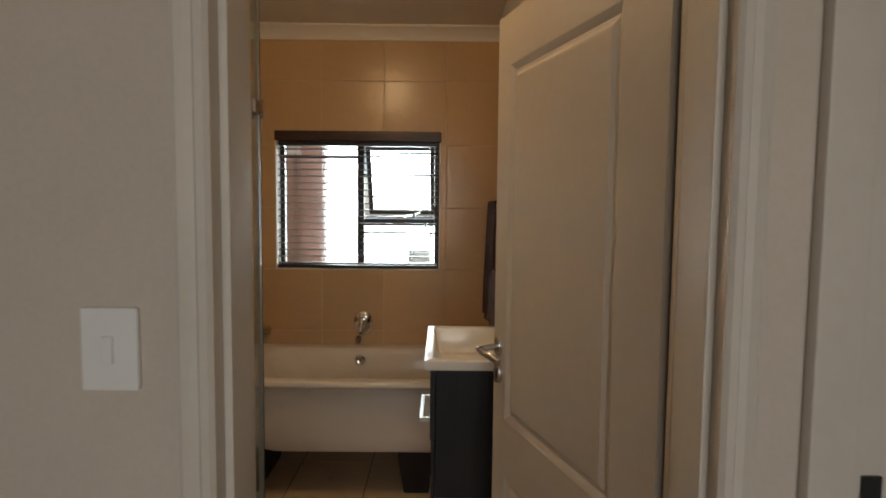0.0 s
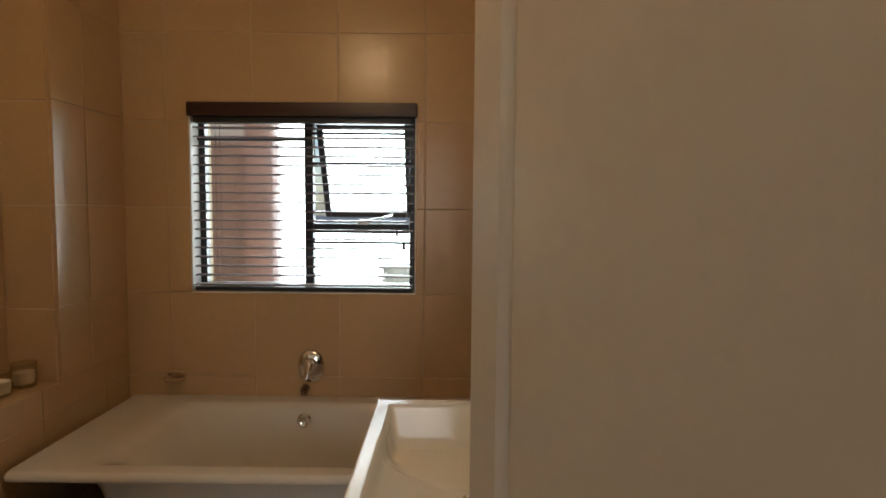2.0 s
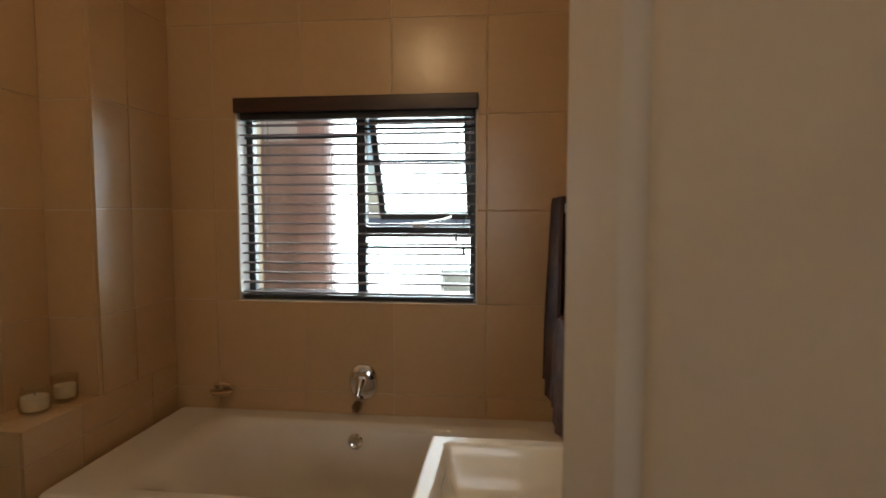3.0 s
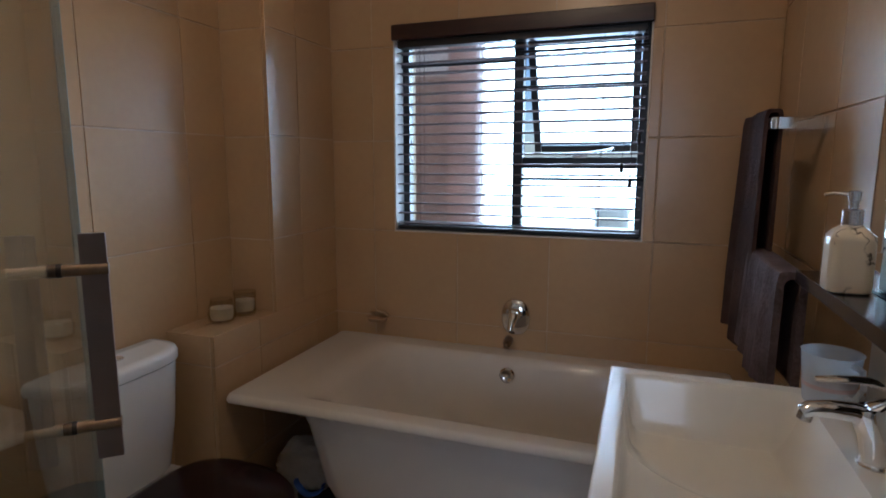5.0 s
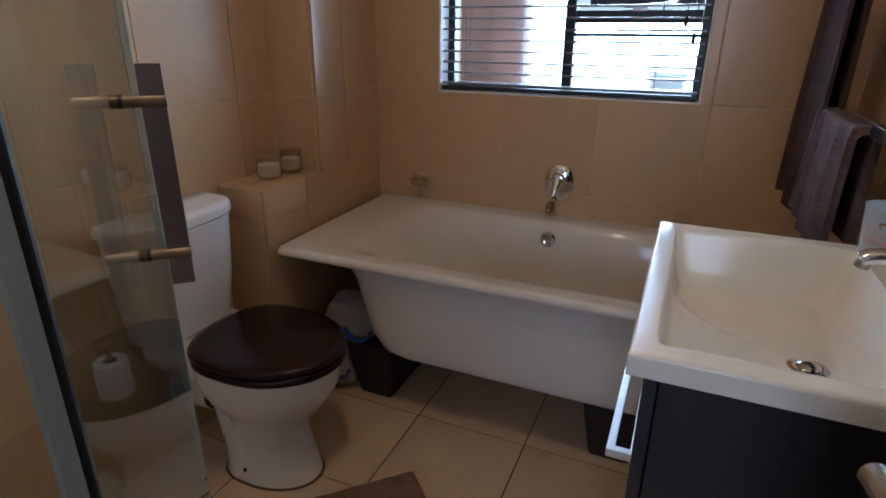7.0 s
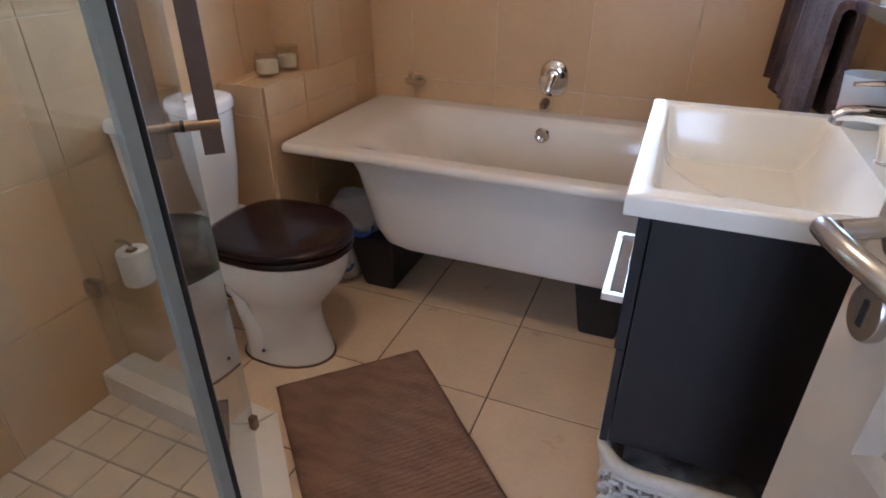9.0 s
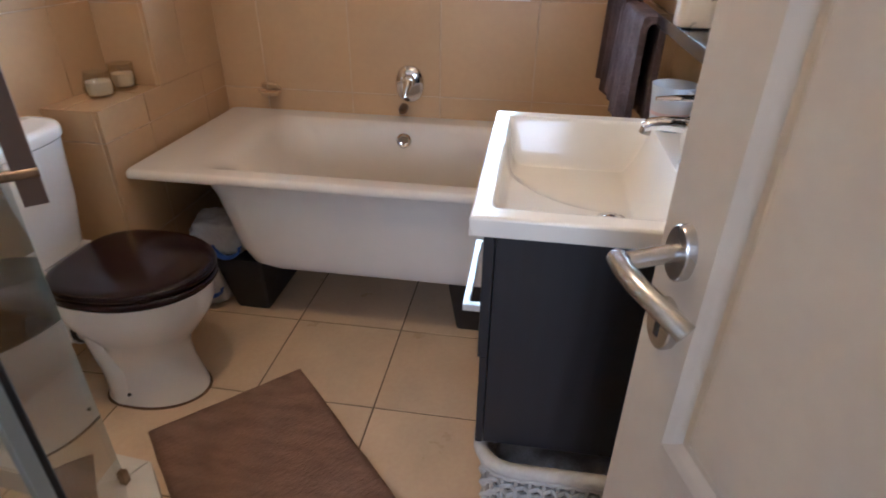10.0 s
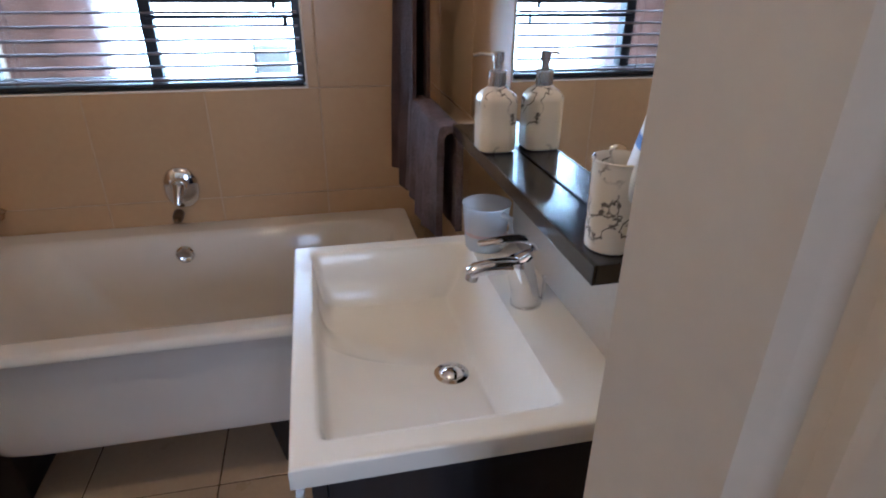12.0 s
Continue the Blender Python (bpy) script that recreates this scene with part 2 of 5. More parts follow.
def part(name, bm, material, parent, label="", angle=40):
    ob = flat_faces(new(name, finish(bm, name, material, True, angle)))
    if label:
        ob["label"] = label
    return under(ob, parent)


def box(x0, x1, y0, y1, z0, z1, bevel=0.0, seg=2, bm=None, m=None):
    out = bm or bmesh.new()
    tmp = bmesh.new()
    bmesh.ops.create_cube(tmp, size=1.0)
    for v in tmp.verts:
        v.co = Vector(((x0 + x1) / 2 + v.co.x * (x1 - x0), (y0 + y1) / 2 + v.co.y * (y1 - y0), (z0 + z1) / 2 + v.co.z * (z1 - z0)))
    if bevel:
        bmesh.ops.bevel(tmp, geom=tmp.edges[:], offset=bevel, segments=seg, affect="EDGES", profile=0.6)
    if m:
        bmesh.ops.transform(tmp, matrix=m, verts=tmp.verts)
    return merge(out, tmp)


def merge(out, tmp):
    table = {v: out.verts.new(v.co) for v in tmp.verts}
    for f in tmp.faces:
        out.faces.new([table[v] for v in f.verts])
    tmp.free()
    return out


def loft(rings, bm=None, cap0=True, cap1=True, closed=True):
    bm = bm or bmesh.new()
    rows = [[bm.verts.new(p) for p in r] for r in rings]
    n = len(rows[0])
    for a, b in zip(rows, rows[1:]):
        for i in range(n if closed else n - 1):
            j = (i + 1) % n
            bm.faces.new((a[i], a[j], b[j], b[i]))
    if cap0:
        bm.faces.new(rows[0][::-1])
    if cap1:
        bm.faces.new(rows[-1])
    return bm


def round_rect(x0, x1, y0, y1, r, z, n=6):
    r = min(r, (x1 - x0) / 2 - 1e-4, (y1 - y0) / 2 - 1e-4)
    out = []
    for cx, cy, a0 in ((x1 - r, y1 - r, 0), (x0 + r, y1 - r, 90), (x0 + r, y0 + r, 180), (x1 - r, y0 + r, 270)):
        for k in range(n + 1):
            a = radians(a0 + 90 * k / n)
            out.append((cx + r * math.cos(a), cy + r * math.sin(a), z))
    return out


def lathe(profile, centre=(0, 0, 0), n=28, m=None, cap0=True, cap1=True):
    rings = [[(r * math.cos(2 * math.pi * k / n), r * math.sin(2 * math.pi * k / n), z) for k in range(n)] for r, z in profile]
    bm = loft(rings, None, cap0, cap1)
    bmesh.ops.transform(bm, matrix=(m or Matrix.Translation(centre)), verts=bm.verts)
    return bm


def tube(points, radius, n=10, bm=None, radii=None, flat=1.0):
    """A round bar along points; flat squashes the section."""
    pts = [Vector(p) for p in points]
    rings = []
    up = Vector((0, 0, 1))
    for i, p in enumerate(pts):
        d = (pts[min(i + 1, len(pts) - 1)] - pts[max(i - 1, 0)]).normalized()
        ref = up if abs(d.z) < 0.95 else Vector((1, 0, 0))
        a = d.cross(ref).normalized()
        b = a.cross(d)
        r = radii[i] if radii else radius
        rings.append([p + a * r * math.cos(2 * math.pi * k / n) + b * r * flat * math.sin(2 * math.pi * k / n) for k in range(n)])
    return loft(rings, bm)


def toward(p, d):
    """Pose at p whose local z points along d."""
    return Matrix.Translation(p) @ Vector(d).to_track_quat("Z", "Y").to_matrix().to_4x4()


def prism(poly, z0, z1):
    bm = bmesh.new()
    lo, hi = [bm.verts.new((*p, z0)) for p in poly], [bm.verts.new((*p, z1)) for p in poly]
    n = len(poly)
    bm.faces.new(lo[::-1]), bm.faces.new(hi)
    for i in range(n):
        bm.faces.new((lo[i], lo[(i + 1) % n], hi[(i + 1) % n], hi[i]))
    return bm


# ---- structure ----
RIGHT, LEFT, DUCT, BACK, FRONT, HALL, CEIL = 0.71, -1.02, -0.84, 3.40, 1.07, 0.93, 2.34
STEP, LEDGE_Y, LEDGE_Z = 2.99, 2.68, 0.765
WX0, WX1, WZ0, WZ1 = -0.576, 0.340, 1.012, 1.775
G = 0.003  # tiles stand proud of their bed by this


def structure(name, bm, material, label, category="wall"):
    return solid(name, bm, material, label, category, "", "structure")


# window wall with its opening
bm = box(LEFT - 0.2, WX0, BACK + G, BACK + 0.22, 0, CEIL)
box(WX1, RIGHT + 0.2, BACK + G, BACK + 0.22, 0, CEIL, bm=bm)
box(WX0, WX1, BACK + G, BACK + 0.22, 0, WZ0, bm=bm)
box(WX0, WX1, BACK + G, BACK + 0.22, WZ1, CEIL, bm=bm)
wall_north = structure("wall_north", bm, M_GROUT, "tiled beige bathroom wall with a window opening")
wall_west = structure("wall_west", box(LEFT - 0.2, LEFT - G, FRONT, BACK + G, 0, CEIL), M_GROUT, "tiled beige bathroom wall beside shower and toilet")
wall_duct = structure("wall_duct", box(LEFT - G + 0.0005, DUCT - G, STEP + G, BACK + G - 0.0005, LEDGE_Z - G, CEIL), M_GROUT, "tiled boxed-out wall above the bath's end")
wall_ledge = structure("wall_ledge", box(LEFT - G + 0.0005, DUCT - G, LEDGE_Y + G, BACK + G - 0.0005, 0, LEDGE_Z - G), M_GROUT, "low tiled ledge wall beside toilet and bath")
wall_east = structure("wall_east", box(RIGHT + G, RIGHT + 0.2, FRONT, BACK + G, 0, CEIL), M_GROUT, "tiled beige bathroom wall behind the vanity")
DX0, DX1, DTOP = 0.062, 0.708, 1.862  # structural door opening
bm = box(-2.2, DX0 - 0.012, HALL, FRONT, 0, CEIL)
box(DX1 + 0.004, 2.2, HALL, FRONT, 0, CEIL, bm=bm)
box(DX0 - 0.012, DX1 + 0.004, HALL, FRONT, DTOP + 0.02, CEIL, bm=bm)
wall_south = structure("wall_south", bm, M_HALL, "beige painted hall wall around the bathroom doorway")
# unseen wall behind the camera; its opening is added to let the fill lamp in
bm = box(-2.2, -0.025, -1.32, -1.2, 0, CEIL)
box(1.125, 2.2, -1.32, -1.2, 0, CEIL, bm=bm)
box(-0.025, 1.125, -1.32, -1.2, 0, 0.85, bm=bm)
box(-0.025, 1.125, -1.32, -1.2, 2.05, CEIL, bm=bm)
structure("wall_hall_south", bm, M_HALL, "unseen beige hall wall with an opening added for the fill lamp")
structure("wall_hall_west", box(-2.32, -2.2, -1.32, FRONT, 0, CEIL), M_HALL, "plain beige painted hall wall")
structure("wall_hall_east", box(2.2, 2.32, -1.32, FRONT, 0, CEIL), M_HALL, "plain beige painted hall wall")
structure("ceiling", box(-2.32, 2.32, -1.32, BACK + 0.22, CEIL, CEIL + 0.12), M_PLASTER, "plain white plaster ceiling", "ceiling")
floor = structure("floor", box(-2.32, 2.32, -1.32, BACK + 0.22, -0.15, -G), M_FGROUT, "beige ceramic tile floor with dark grout", "floor")
tagged(solid("ground", box(-60, 60, BACK + 0.22, 120, -0.35, -0.2), M_GROUND), "pale paved ground outside", "ground", "", "structure")

# coved cornice along the window wall and the side walls
def cove(p0, p1, inward):
    prof = [(0, -0.07), (0.008, -0.07), (0.008, -0.058), (0.018, -0.045), (0.034, -0.026), (0.052, -0.014), (0.062, -0.010), (0.062, 0), (0, 0)]
    d = Vector(inward)
    return loft([[tuple(Vector(p) + d * a + Vector((0, 0, CEIL + b - 0.0005))) for a, b in prof] for p in (p0, p1)])


structure("trim_cornice", cove((DUCT, BACK, 0), (RIGHT, BACK, 0), (0, -1, 0)), M_PLASTER, "white coved plaster cornice", "cornice")
structure("trim_cornice", cove((DUCT, STEP, 0), (DUCT, BACK - 0.064, 0), (1, 0, 0)), M_PLASTER, "white coved plaster cornice", "cornice")
structure("trim_cornice", cove((RIGHT, FRONT, 0), (RIGHT, BACK - 0.064, 0), (-1, 0, 0)), M_PLASTER, "white coved plaster cornice", "cornice")
structure("trim_cornice", cove((LEFT, FRONT, 0), (LEFT, STEP - 0.002, 0), (1, 0, 0)), M_PLASTER, "white coved plaster cornice", "cornice")

# plastered window reveal and sill
bm = box(WX0, WX0 + 0.006, BACK + 0.002, BACK + 0.10, WZ0, WZ1)
box(WX1 - 0.006, WX1, BACK + 0.002, BACK + 0.10, WZ0, WZ1, bm=bm)
box(WX0 + 0.006, WX1 - 0.006, BACK + 0.002, BACK + 0.10, WZ1 - 0.006, WZ1, bm=bm)
box(WX0 + 0.006, WX1 - 0.006, BACK + 0.002, BACK + 0.10, WZ0, WZ0 + 0.006, bm=bm)
structure("trim_window_reveal", bm, M_PLASTER, "white plastered window reveal", "window reveal")


# ---- window ----
window = thing("window_1", (-0.118, 3.51, WZ0), "black aluminium window with obscure glass, top-hung sash ajar", "window", kind="structure")
FY0, FY1, MX, TZ = 3.478, 3.518, -0.112, 1.277
part("window_frame", box(WX0 + 0.006, WX0 + 0.032, FY0, FY1, WZ0 + 0.006, WZ1 - 0.006, 0.003), M_ALU, window)
part("window_frame", box(WX1 - 0.032, WX1 - 0.006, FY0, FY1, WZ0 + 0.006, WZ1 - 0.006, 0.003), M_ALU, window)
part("window_frame", box(WX0 + 0.033, WX1 - 0.033, FY0, FY1, WZ1 - 0.036, WZ1 - 0.006, 0.003), M_ALU, window)
part("window_frame", box(WX0 + 0.033, WX1 - 0.033, FY0, FY1, WZ0 + 0.006, WZ0 + 0.034, 0.003), M_ALU, window)
part("mullion", box(MX - 0.018, MX + 0.018, FY0 - 0.004, FY1 + 0.004, WZ0 + 0.035, WZ1 - 0.037, 0.003), M_ALU, window)
part("transom", box(MX + 0.019, WX1 - 0.033, FY0 - 0.003, FY1 + 0.003, TZ - 0.020, TZ + 0.020, 0.003), M_ALU, window)
for x0, x1, z0, z1 in ((WX0 + 0.028, MX - 0.016, WZ0 + 0.03, WZ1 - 0.034), (MX + 0.016, WX1 - 0.03, WZ0 + 0.03, TZ - 0.02)):
    pane = part("pane", box(x0, x1, 3.503, 3.507, z0, z1), M_OBSCURE, window, "obscure glass pane")
    pane.visible_shadow = False
# top-hung sash, pushed outwards at its foot
sash_m = Matrix.Translation((0, 3.522, 1.730)) @ Matrix.Rotation(radians(27), 4, "X")
SX0, SX1, SH = MX + 0.021, WX1 - 0.035, 0.452
sash = part("sash", box(SX0, SX0 + 0.026, -0.016, 0.016, -SH, 0, 0.003, m=sash_m), M_ALU, window)
box_parts = [(SX1 - 0.026, SX1, -SH, 0), (SX0 + 0.027, SX1 - 0.027, -SH, -SH + 0.026), (SX0 + 0.027, SX1 - 0.027, -0.032, 0)]
for x0, x1, z0, z1 in box_parts:
    part("sash_rail", box(x0, x1, -0.016, 0.016, z0, z1, 0.003, m=sash_m), M_ALU, window)
pane = part("pane", box(SX0 + 0.022, SX1 - 0.022, -0.002, 0.002, -SH + 0.022, -0.028, m=sash_m), M_OBSCURE, window, "obscure glass pane of the open sash")
pane.visible_shadow = False
part("stay", tube([(0.06, 3.49, 1.308), (0.14, 3.50, 1.312), (0.19, 3.60, 1.322), (0.22, 3.70, 1.334)], 0.005, 8), M_STEEL, window, "peg stay of the open sash")
part("latch", box(0.09, 0.14, 3.466, 3.4745, 1.292, 1.312, 0.004), M_STEEL, window)

# burglar bars, flat and dark, across both lights
bars = thing("burglar_bars", (-0.118, 3.47, WZ0), "thin black steel burglar bars across the window", "burglar bars")
for x0, x1, z in ((MX, WX1 - 0.008, 1.668), (MX, WX1 - 0.008, 1.546), (MX, WX1 - 0.008, 1.424), (MX, WX1 - 0.008, 1.219), (WX0 + 0.008, MX, 1.640)):
    part("bar", tube([(x0, 3.465, z), (x1, 3.465, z)], 0.0055, 8), M_ALU, bars)

# venetian blind
blind = thing("venetian_blind", (-0.118, 3.42, WZ1), "dark venetian blind with open slats and mahogany pelmet", "blind")
PX0, PX1 = -0.572, 0.342
part("pelmet", box(PX0, PX1, 3.372, 3.398, 1.722, 1.778, 0.006), M_PELMET, blind, "dark mahogany pelmet board")
part("headrail", box(WX0 + 0.016, WX1 - 0.016, 3.404, 3.452, 1.700, 1.737, 0.003), M_ALU, blind)
slat_me = None
for k in range(18):
    z = 1.045 + 0.0374 * k
    if slat_me is None:
        rings = [[(x, 3.428 + 0.022 * math.cos(a), 0.0013 * s + 0.0042 * math.sin(a)) for s, a in
                  [(1, math.pi * j / 6) for j in range(7)] + [(-1, math.pi * j / 6) for j in range(6, -1, -1)]] for x in (WX0 + 0.014, WX1 - 0.014)]
        slat_me = finish(loft(rings), "slat", M_SLAT)
    ob = new("slat", slat_me)
    ob.location = (0, 0, z)
    ob.rotation_euler = (0, 0, 0)
    under(ob, blind)
part("bottom_rail", box(WX0 + 0.012, WX1 - 0.012, 3.405, 3.450, 1.022, 1.036, 0.003), M_ALU, blind)
for x in (-0.47, -0.12, 0.19):
    for y in (3.406, 3.450):
        part("ladder_cord", tube([(x, y, 1.03), (x, y, 1.71)], 0.0010, 5), M_CORD, blind)
for x, z in ((0.262, 1.265), (0.290, 1.218), (0.312, 1.36)):
    part("pull_cord", tube([(x + 0.006, 3.400, 1.71), (x + 0.004, 3.399, 1.5), (x, 3.398, z)], 0.0012, 5), M_CORD, blind)
    part("tassel", lathe([(0.002, 0.012), (0.006, 0.004), (0.0065, -0.014), (0.004, -0.02)], (x, 3.398, z), 10), M_BLACK, blind)

# what stands outside
solid("garden_pillar", box(-0.62, -0.465, 4.15, 4.32, -0.2, 3.2, 0.01), M_BRICK, "reddish plastered pillar outside the window", "pillar")
solid("garden_wall", box(-0.84, -0.621, 4.18, 4.31, -0.2, 1.72, 0.012), surface("brown_plaster", (0.26, 0.155, 0.135), 0.9, vary=0.15, scale=5, bump=0.3),
      "low brown plastered wall end outside the window", "wall")
solid("garden_pillar", box(-1.06, -0.60, 4.50, 4.75, -0.2, 3.2, 0.012), surface("grey_pink_plaster", (0.66, 0.58, 0.56), 0.9, vary=0.12, scale=4, bump=0.3), "pale grey-pink plastered pillar behind the low wall", "pillar")
pot = thing("garden_urn", (0.20, 4.1, -0.2), "blue-grey garden urn on a reddish pedestal outside the window", "urn")
M_URN = surface("blue_grey_clay", (0.40, 0.46, 0.53), 0.7, vary=0.15, scale=6, bump=0.2)
part("pedestal", box(0.12, 0.28, 4.02, 4.18, -0.2, 0.70, 0.01), M_BRICK, pot)
part("urn", lathe([(0.05, 0.70), (0.055, 0.72), (0.04, 0.75), (0.075, 0.82), (0.09, 0.93), (0.08, 1.04), (0.092, 1.06), (0.09, 1.075), (0.07, 1.06)], (0.20, 4.1, 0), 24), M_URN, pot)


# ---- doorway ----
DOOR_TOP = 1.843
frame_thing = thing("door_frame_1", (0.38, 1.0, 0), "white painted timber door frame and architrave", "door frame", kind="structure")


def jamb(x0, x1, z1, inner):
    s = 1 if inner > 0 else -1
    part("jamb", box(min(x0, x1), max(x0, x1), HALL - 0.002, FRONT + 0.002, 0, z1, 0.002), M_PAINT, frame_thing)
    a = x1 if s > 0 else x0
    part("door_stop", box(min(a, a + s * 0.012), max(a, a + s * 0.012), HALL + 0.018, FRONT - 0.045, 0, z1, 0.003), M_PAINT, frame_thing)


jamb(DX0 - 0.011, DX0 + 0.004, DTOP, 1)
jamb(DX1 - 0.012, DX1 + 0.003, DTOP, -1)
part("jamb_edge", box(DX1 - 0.012, DX1 + 0.003, FRONT + 0.0025, 1.0905, 0, DTOP, 0.002), M_PAINT, frame_thing)
# no real seal: the deep hinge gap's shade, put in as a black strip
part("seal", box(DX1 - 0.010, DX1 - 0.004, 1.091, 1.098, 0.004, DOOR_TOP), M_BLACK, frame_thing, "black strip standing in for the shade of the hinge gap")
part("head", box(DX0 - 0.011, DX1 + 0.003, HALL - 0.002, FRONT + 0.002, DTOP, DTOP + 0.018, 0.002), M_PAINT, frame_thing)


def architrave(x_in, s):
    """Moulded upright: section in x and y, run up in z."""
    prof = [(0, 0), (0, -0.012), (0.006, -0.018), (0.016, -0.018), (0.020, -0.013), (0.030, -0.014), (0.038, -0.019), (0.043, -0.017), (0.046, -0.010), (0.046, 0)]
    return loft([[(x_in + s * a, HALL - 0.0025 + b, z) for a, b in prof] for z in (0.0, DTOP + 0.07)])


part("architrave", architrave(DX0 + 0.006, -1), M_PAINT, frame_thing, angle=25)
part("architrave", architrave(DX1 - 0.016, 1), M_PAINT, frame_thing, angle=25)
part("architrave", loft([[(x, HALL - 0.0025 + b, DTOP + 0.012 + a) for a, b in ((0, 0), (0, -0.012), (0.006, -0.016), (0.05, -0.016), (0.056, -0.01), (0.056, 0))] for x in (DX0 + 0.01, DX1 - 0.02)]), M_PAINT, frame_thing)

# next doorway's frame further along the hall wall
frame_two = thing("door_frame_2", (1.0, 0.9, 0), "white painted frame of the neighbouring doorway", "door frame", kind="structure")
part("architrave", box(0.800, 0.862, HALL - 0.022, HALL - 0.001, 0, 1.95, 0.006), M_PAINT, frame_two)
part("leaf", box(0.864, 1.56, HALL - 0.012, HALL - 0.001, 0.005, 1.90, 0.002), M_PAINT, frame_two)
part("strike_plate", box(0.872, 0.898, HALL - 0.016, HALL - 0.012, 0.90, 1.03, 0.002), M_BLACK, frame_two, "dark metal lock plate")

# the open door leaf
HINGE, FREE = Vector((0.687, 1.102, 0)), Vector((0.491, 1.733, 0))
U = (FREE - HINGE).normalized()
NRM = Vector((-U.y, U.x, 0))
DOOR_W, DOOR_Z = (FREE - HINGE).length, 1.843
# local: x along the leaf from the hinge, y into the leaf, z up
DOOR_M = Matrix(((U.x, -NRM.x, 0, HINGE.x), (U.y, -NRM.y, 0, HINGE.y), (0, 0, 1, 0), (0, 0, 0, 1)))
door = thing("door_1", (0.69, 1.098, 0.006), "white panelled interior door standing open", "door", kind="structure")


def door_leaf():
    """Leaf with two sunk, moulded panels on each face, built as a height field over a grid of breaks."""
    x_in, x_out = 0.125, DOOR_W - 0.074
    panels = [(0.19, 0.665), (0.815, 1.715)]
    steps = [(0, 0), (0.008, 0.004), (0.016, 0.009), (0.024, 0.008), (0.034, 0.002), (0.040, 0.0015)]
    out = bmesh.new()
    for side in (0, 1):
        def P(x, z, d):
            return (x, d if side == 0 else 0.040 - d, z)
        for (a, b), (z0, z1) in zip([(0, x_in), (x_out, DOOR_W)], [(0.006, DOOR_Z)] * 2):
            out.faces.new([out.verts.new(P(x, z, 0)) for x, z in ((a, z0), (b, z0), (b, z1), (a, z1))])
        for z0, z1 in ((0.006, panels[0][0]), (panels[0][1], panels[1][0]), (panels[1][1], DOOR_Z)):
            out.faces.new([out.verts.new(P(x, z, 0)) for x, z in ((x_in, z0), (x_out, z0), (x_out, z1), (x_in, z1))])
        for z0, z1 in panels:
            rings = [[P(x, z, d) for x, z in ((x_in + i, z0 + i), (x_out - i, z0 + i), (x_out - i, z1 - i), (x_in + i, z1 - i))] for i, d in steps]
            loft(rings, out, cap0=False)
    for x in (0.0, DOOR_W):
        out.faces.new([out.verts.new(p) for p in ((x, 0, 0.006), (x, 0.04, 0.006), (x, 0.04, DOOR_Z), (x, 0, DOOR_Z))])
    for z in (0.006, DOOR_Z):
        out.faces.new([out.verts.new(p) for p in ((0, 0, z), (DOOR_W, 0, z), (DOOR_W, 0.04, z), (0, 0.04, z))])
    bmesh.ops.transform(out, matrix=DOOR_M, verts=out.verts)
    return out


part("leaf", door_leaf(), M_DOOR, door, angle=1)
for z in (0.25, 1.6):
    part("hinge", lathe([(0.007, -0.045), (0.007, 0.045)], m=DOOR_M @ Matrix.Translation((-0.004, 0.046, z)), n=12), M_STEEL, door)


def oval_plate(cz, w, h, m, d=0.009):
    rings = []
    for k, s in ((0, 1.0), (d * 0.7, 1.0), (d, 0.93)):
        rings.append([(w * s * math.cos(a), -k, cz + (h * s) * math.sin(a)) for a in [2 * math.pi * i / 32 for i in range(32)]])
    bm = loft(rings)
    bmesh.ops.transform(bm, matrix=m, verts=bm.verts)
    return bm


LX = DOOR_W - 0.037
for face, m in (("near", DOOR_M @ Matrix.Translation((LX, 0, 0))), ("far", DOOR_M @ Matrix.Translation((LX, 0.04, 0)) @ Matrix.Diagonal((1, -1, 1, 1)))):
    handle = part("door_handle", oval_plate(1.0, 0.0175, 0.026, m), M_STEEL, door, "brushed steel lever handle")
    path = [(0, -0.006, 1.001), (0, -0.05, 0.996), (-0.002, -0.056, 0.995), (-0.012, -0.058, 0.995), (-0.032, -0.056, 0.993), (-0.050, -0.050, 0.989), (-0.065, -0.043, 0.984), (-0.077, -0.036, 0.978)]
    bm = tube(path[:2], 0.008, 14)
    tube([(0.011, -0.054, 0.993)] + path[3:], 0.0087, 14, bm)
    bmesh.ops.transform(bm, matrix=m, verts=bm.verts)
    part("lever", bm, M_STEEL, handle)
    plate = part("keyhole_plate", oval_plate(0.928, 0.020, 0.026, m), M_STEEL, door, "oval steel keyhole plate")
    bm = box(-0.003, 0.003, -0.0098, -0.0088, 0.915, 0.938)
    bmesh.ops.transform(bm, matrix=m, verts=bm.verts)
    part("keyhole", bm, M_BLACK, plate)

# light switch on the hall wall
switch = thing("light_switch", (-0.063, HALL, 1.18), "white plastic light switch with one rocker", "light switch")
part("plate", box(-0.098, -0.028, HALL - 0.010, HALL - 0.001, 1.128, 1.232, 0.004), M_SWITCH, switch)
part("rocker", box(-0.070, -0.056, HALL - 0.016, HALL - 0.009, 1.163, 1.197, 0.002), M_SWITCH, switch)

# ceiling lamp, lit
lamp = thing("ceiling_lamp", (-0.03, 1.92, CEIL), "small round recessed ceiling lamp, lit warm", "ceiling lamp")
part("trim_ring", lathe([(0.052, -0.001), (0.056, -0.006), (0.050, -0.011), (0.034, -0.009), (0.034, -0.003)], (-0.03, 1.92, CEIL), 32, cap0=False, cap1=False), M_STEEL, lamp)
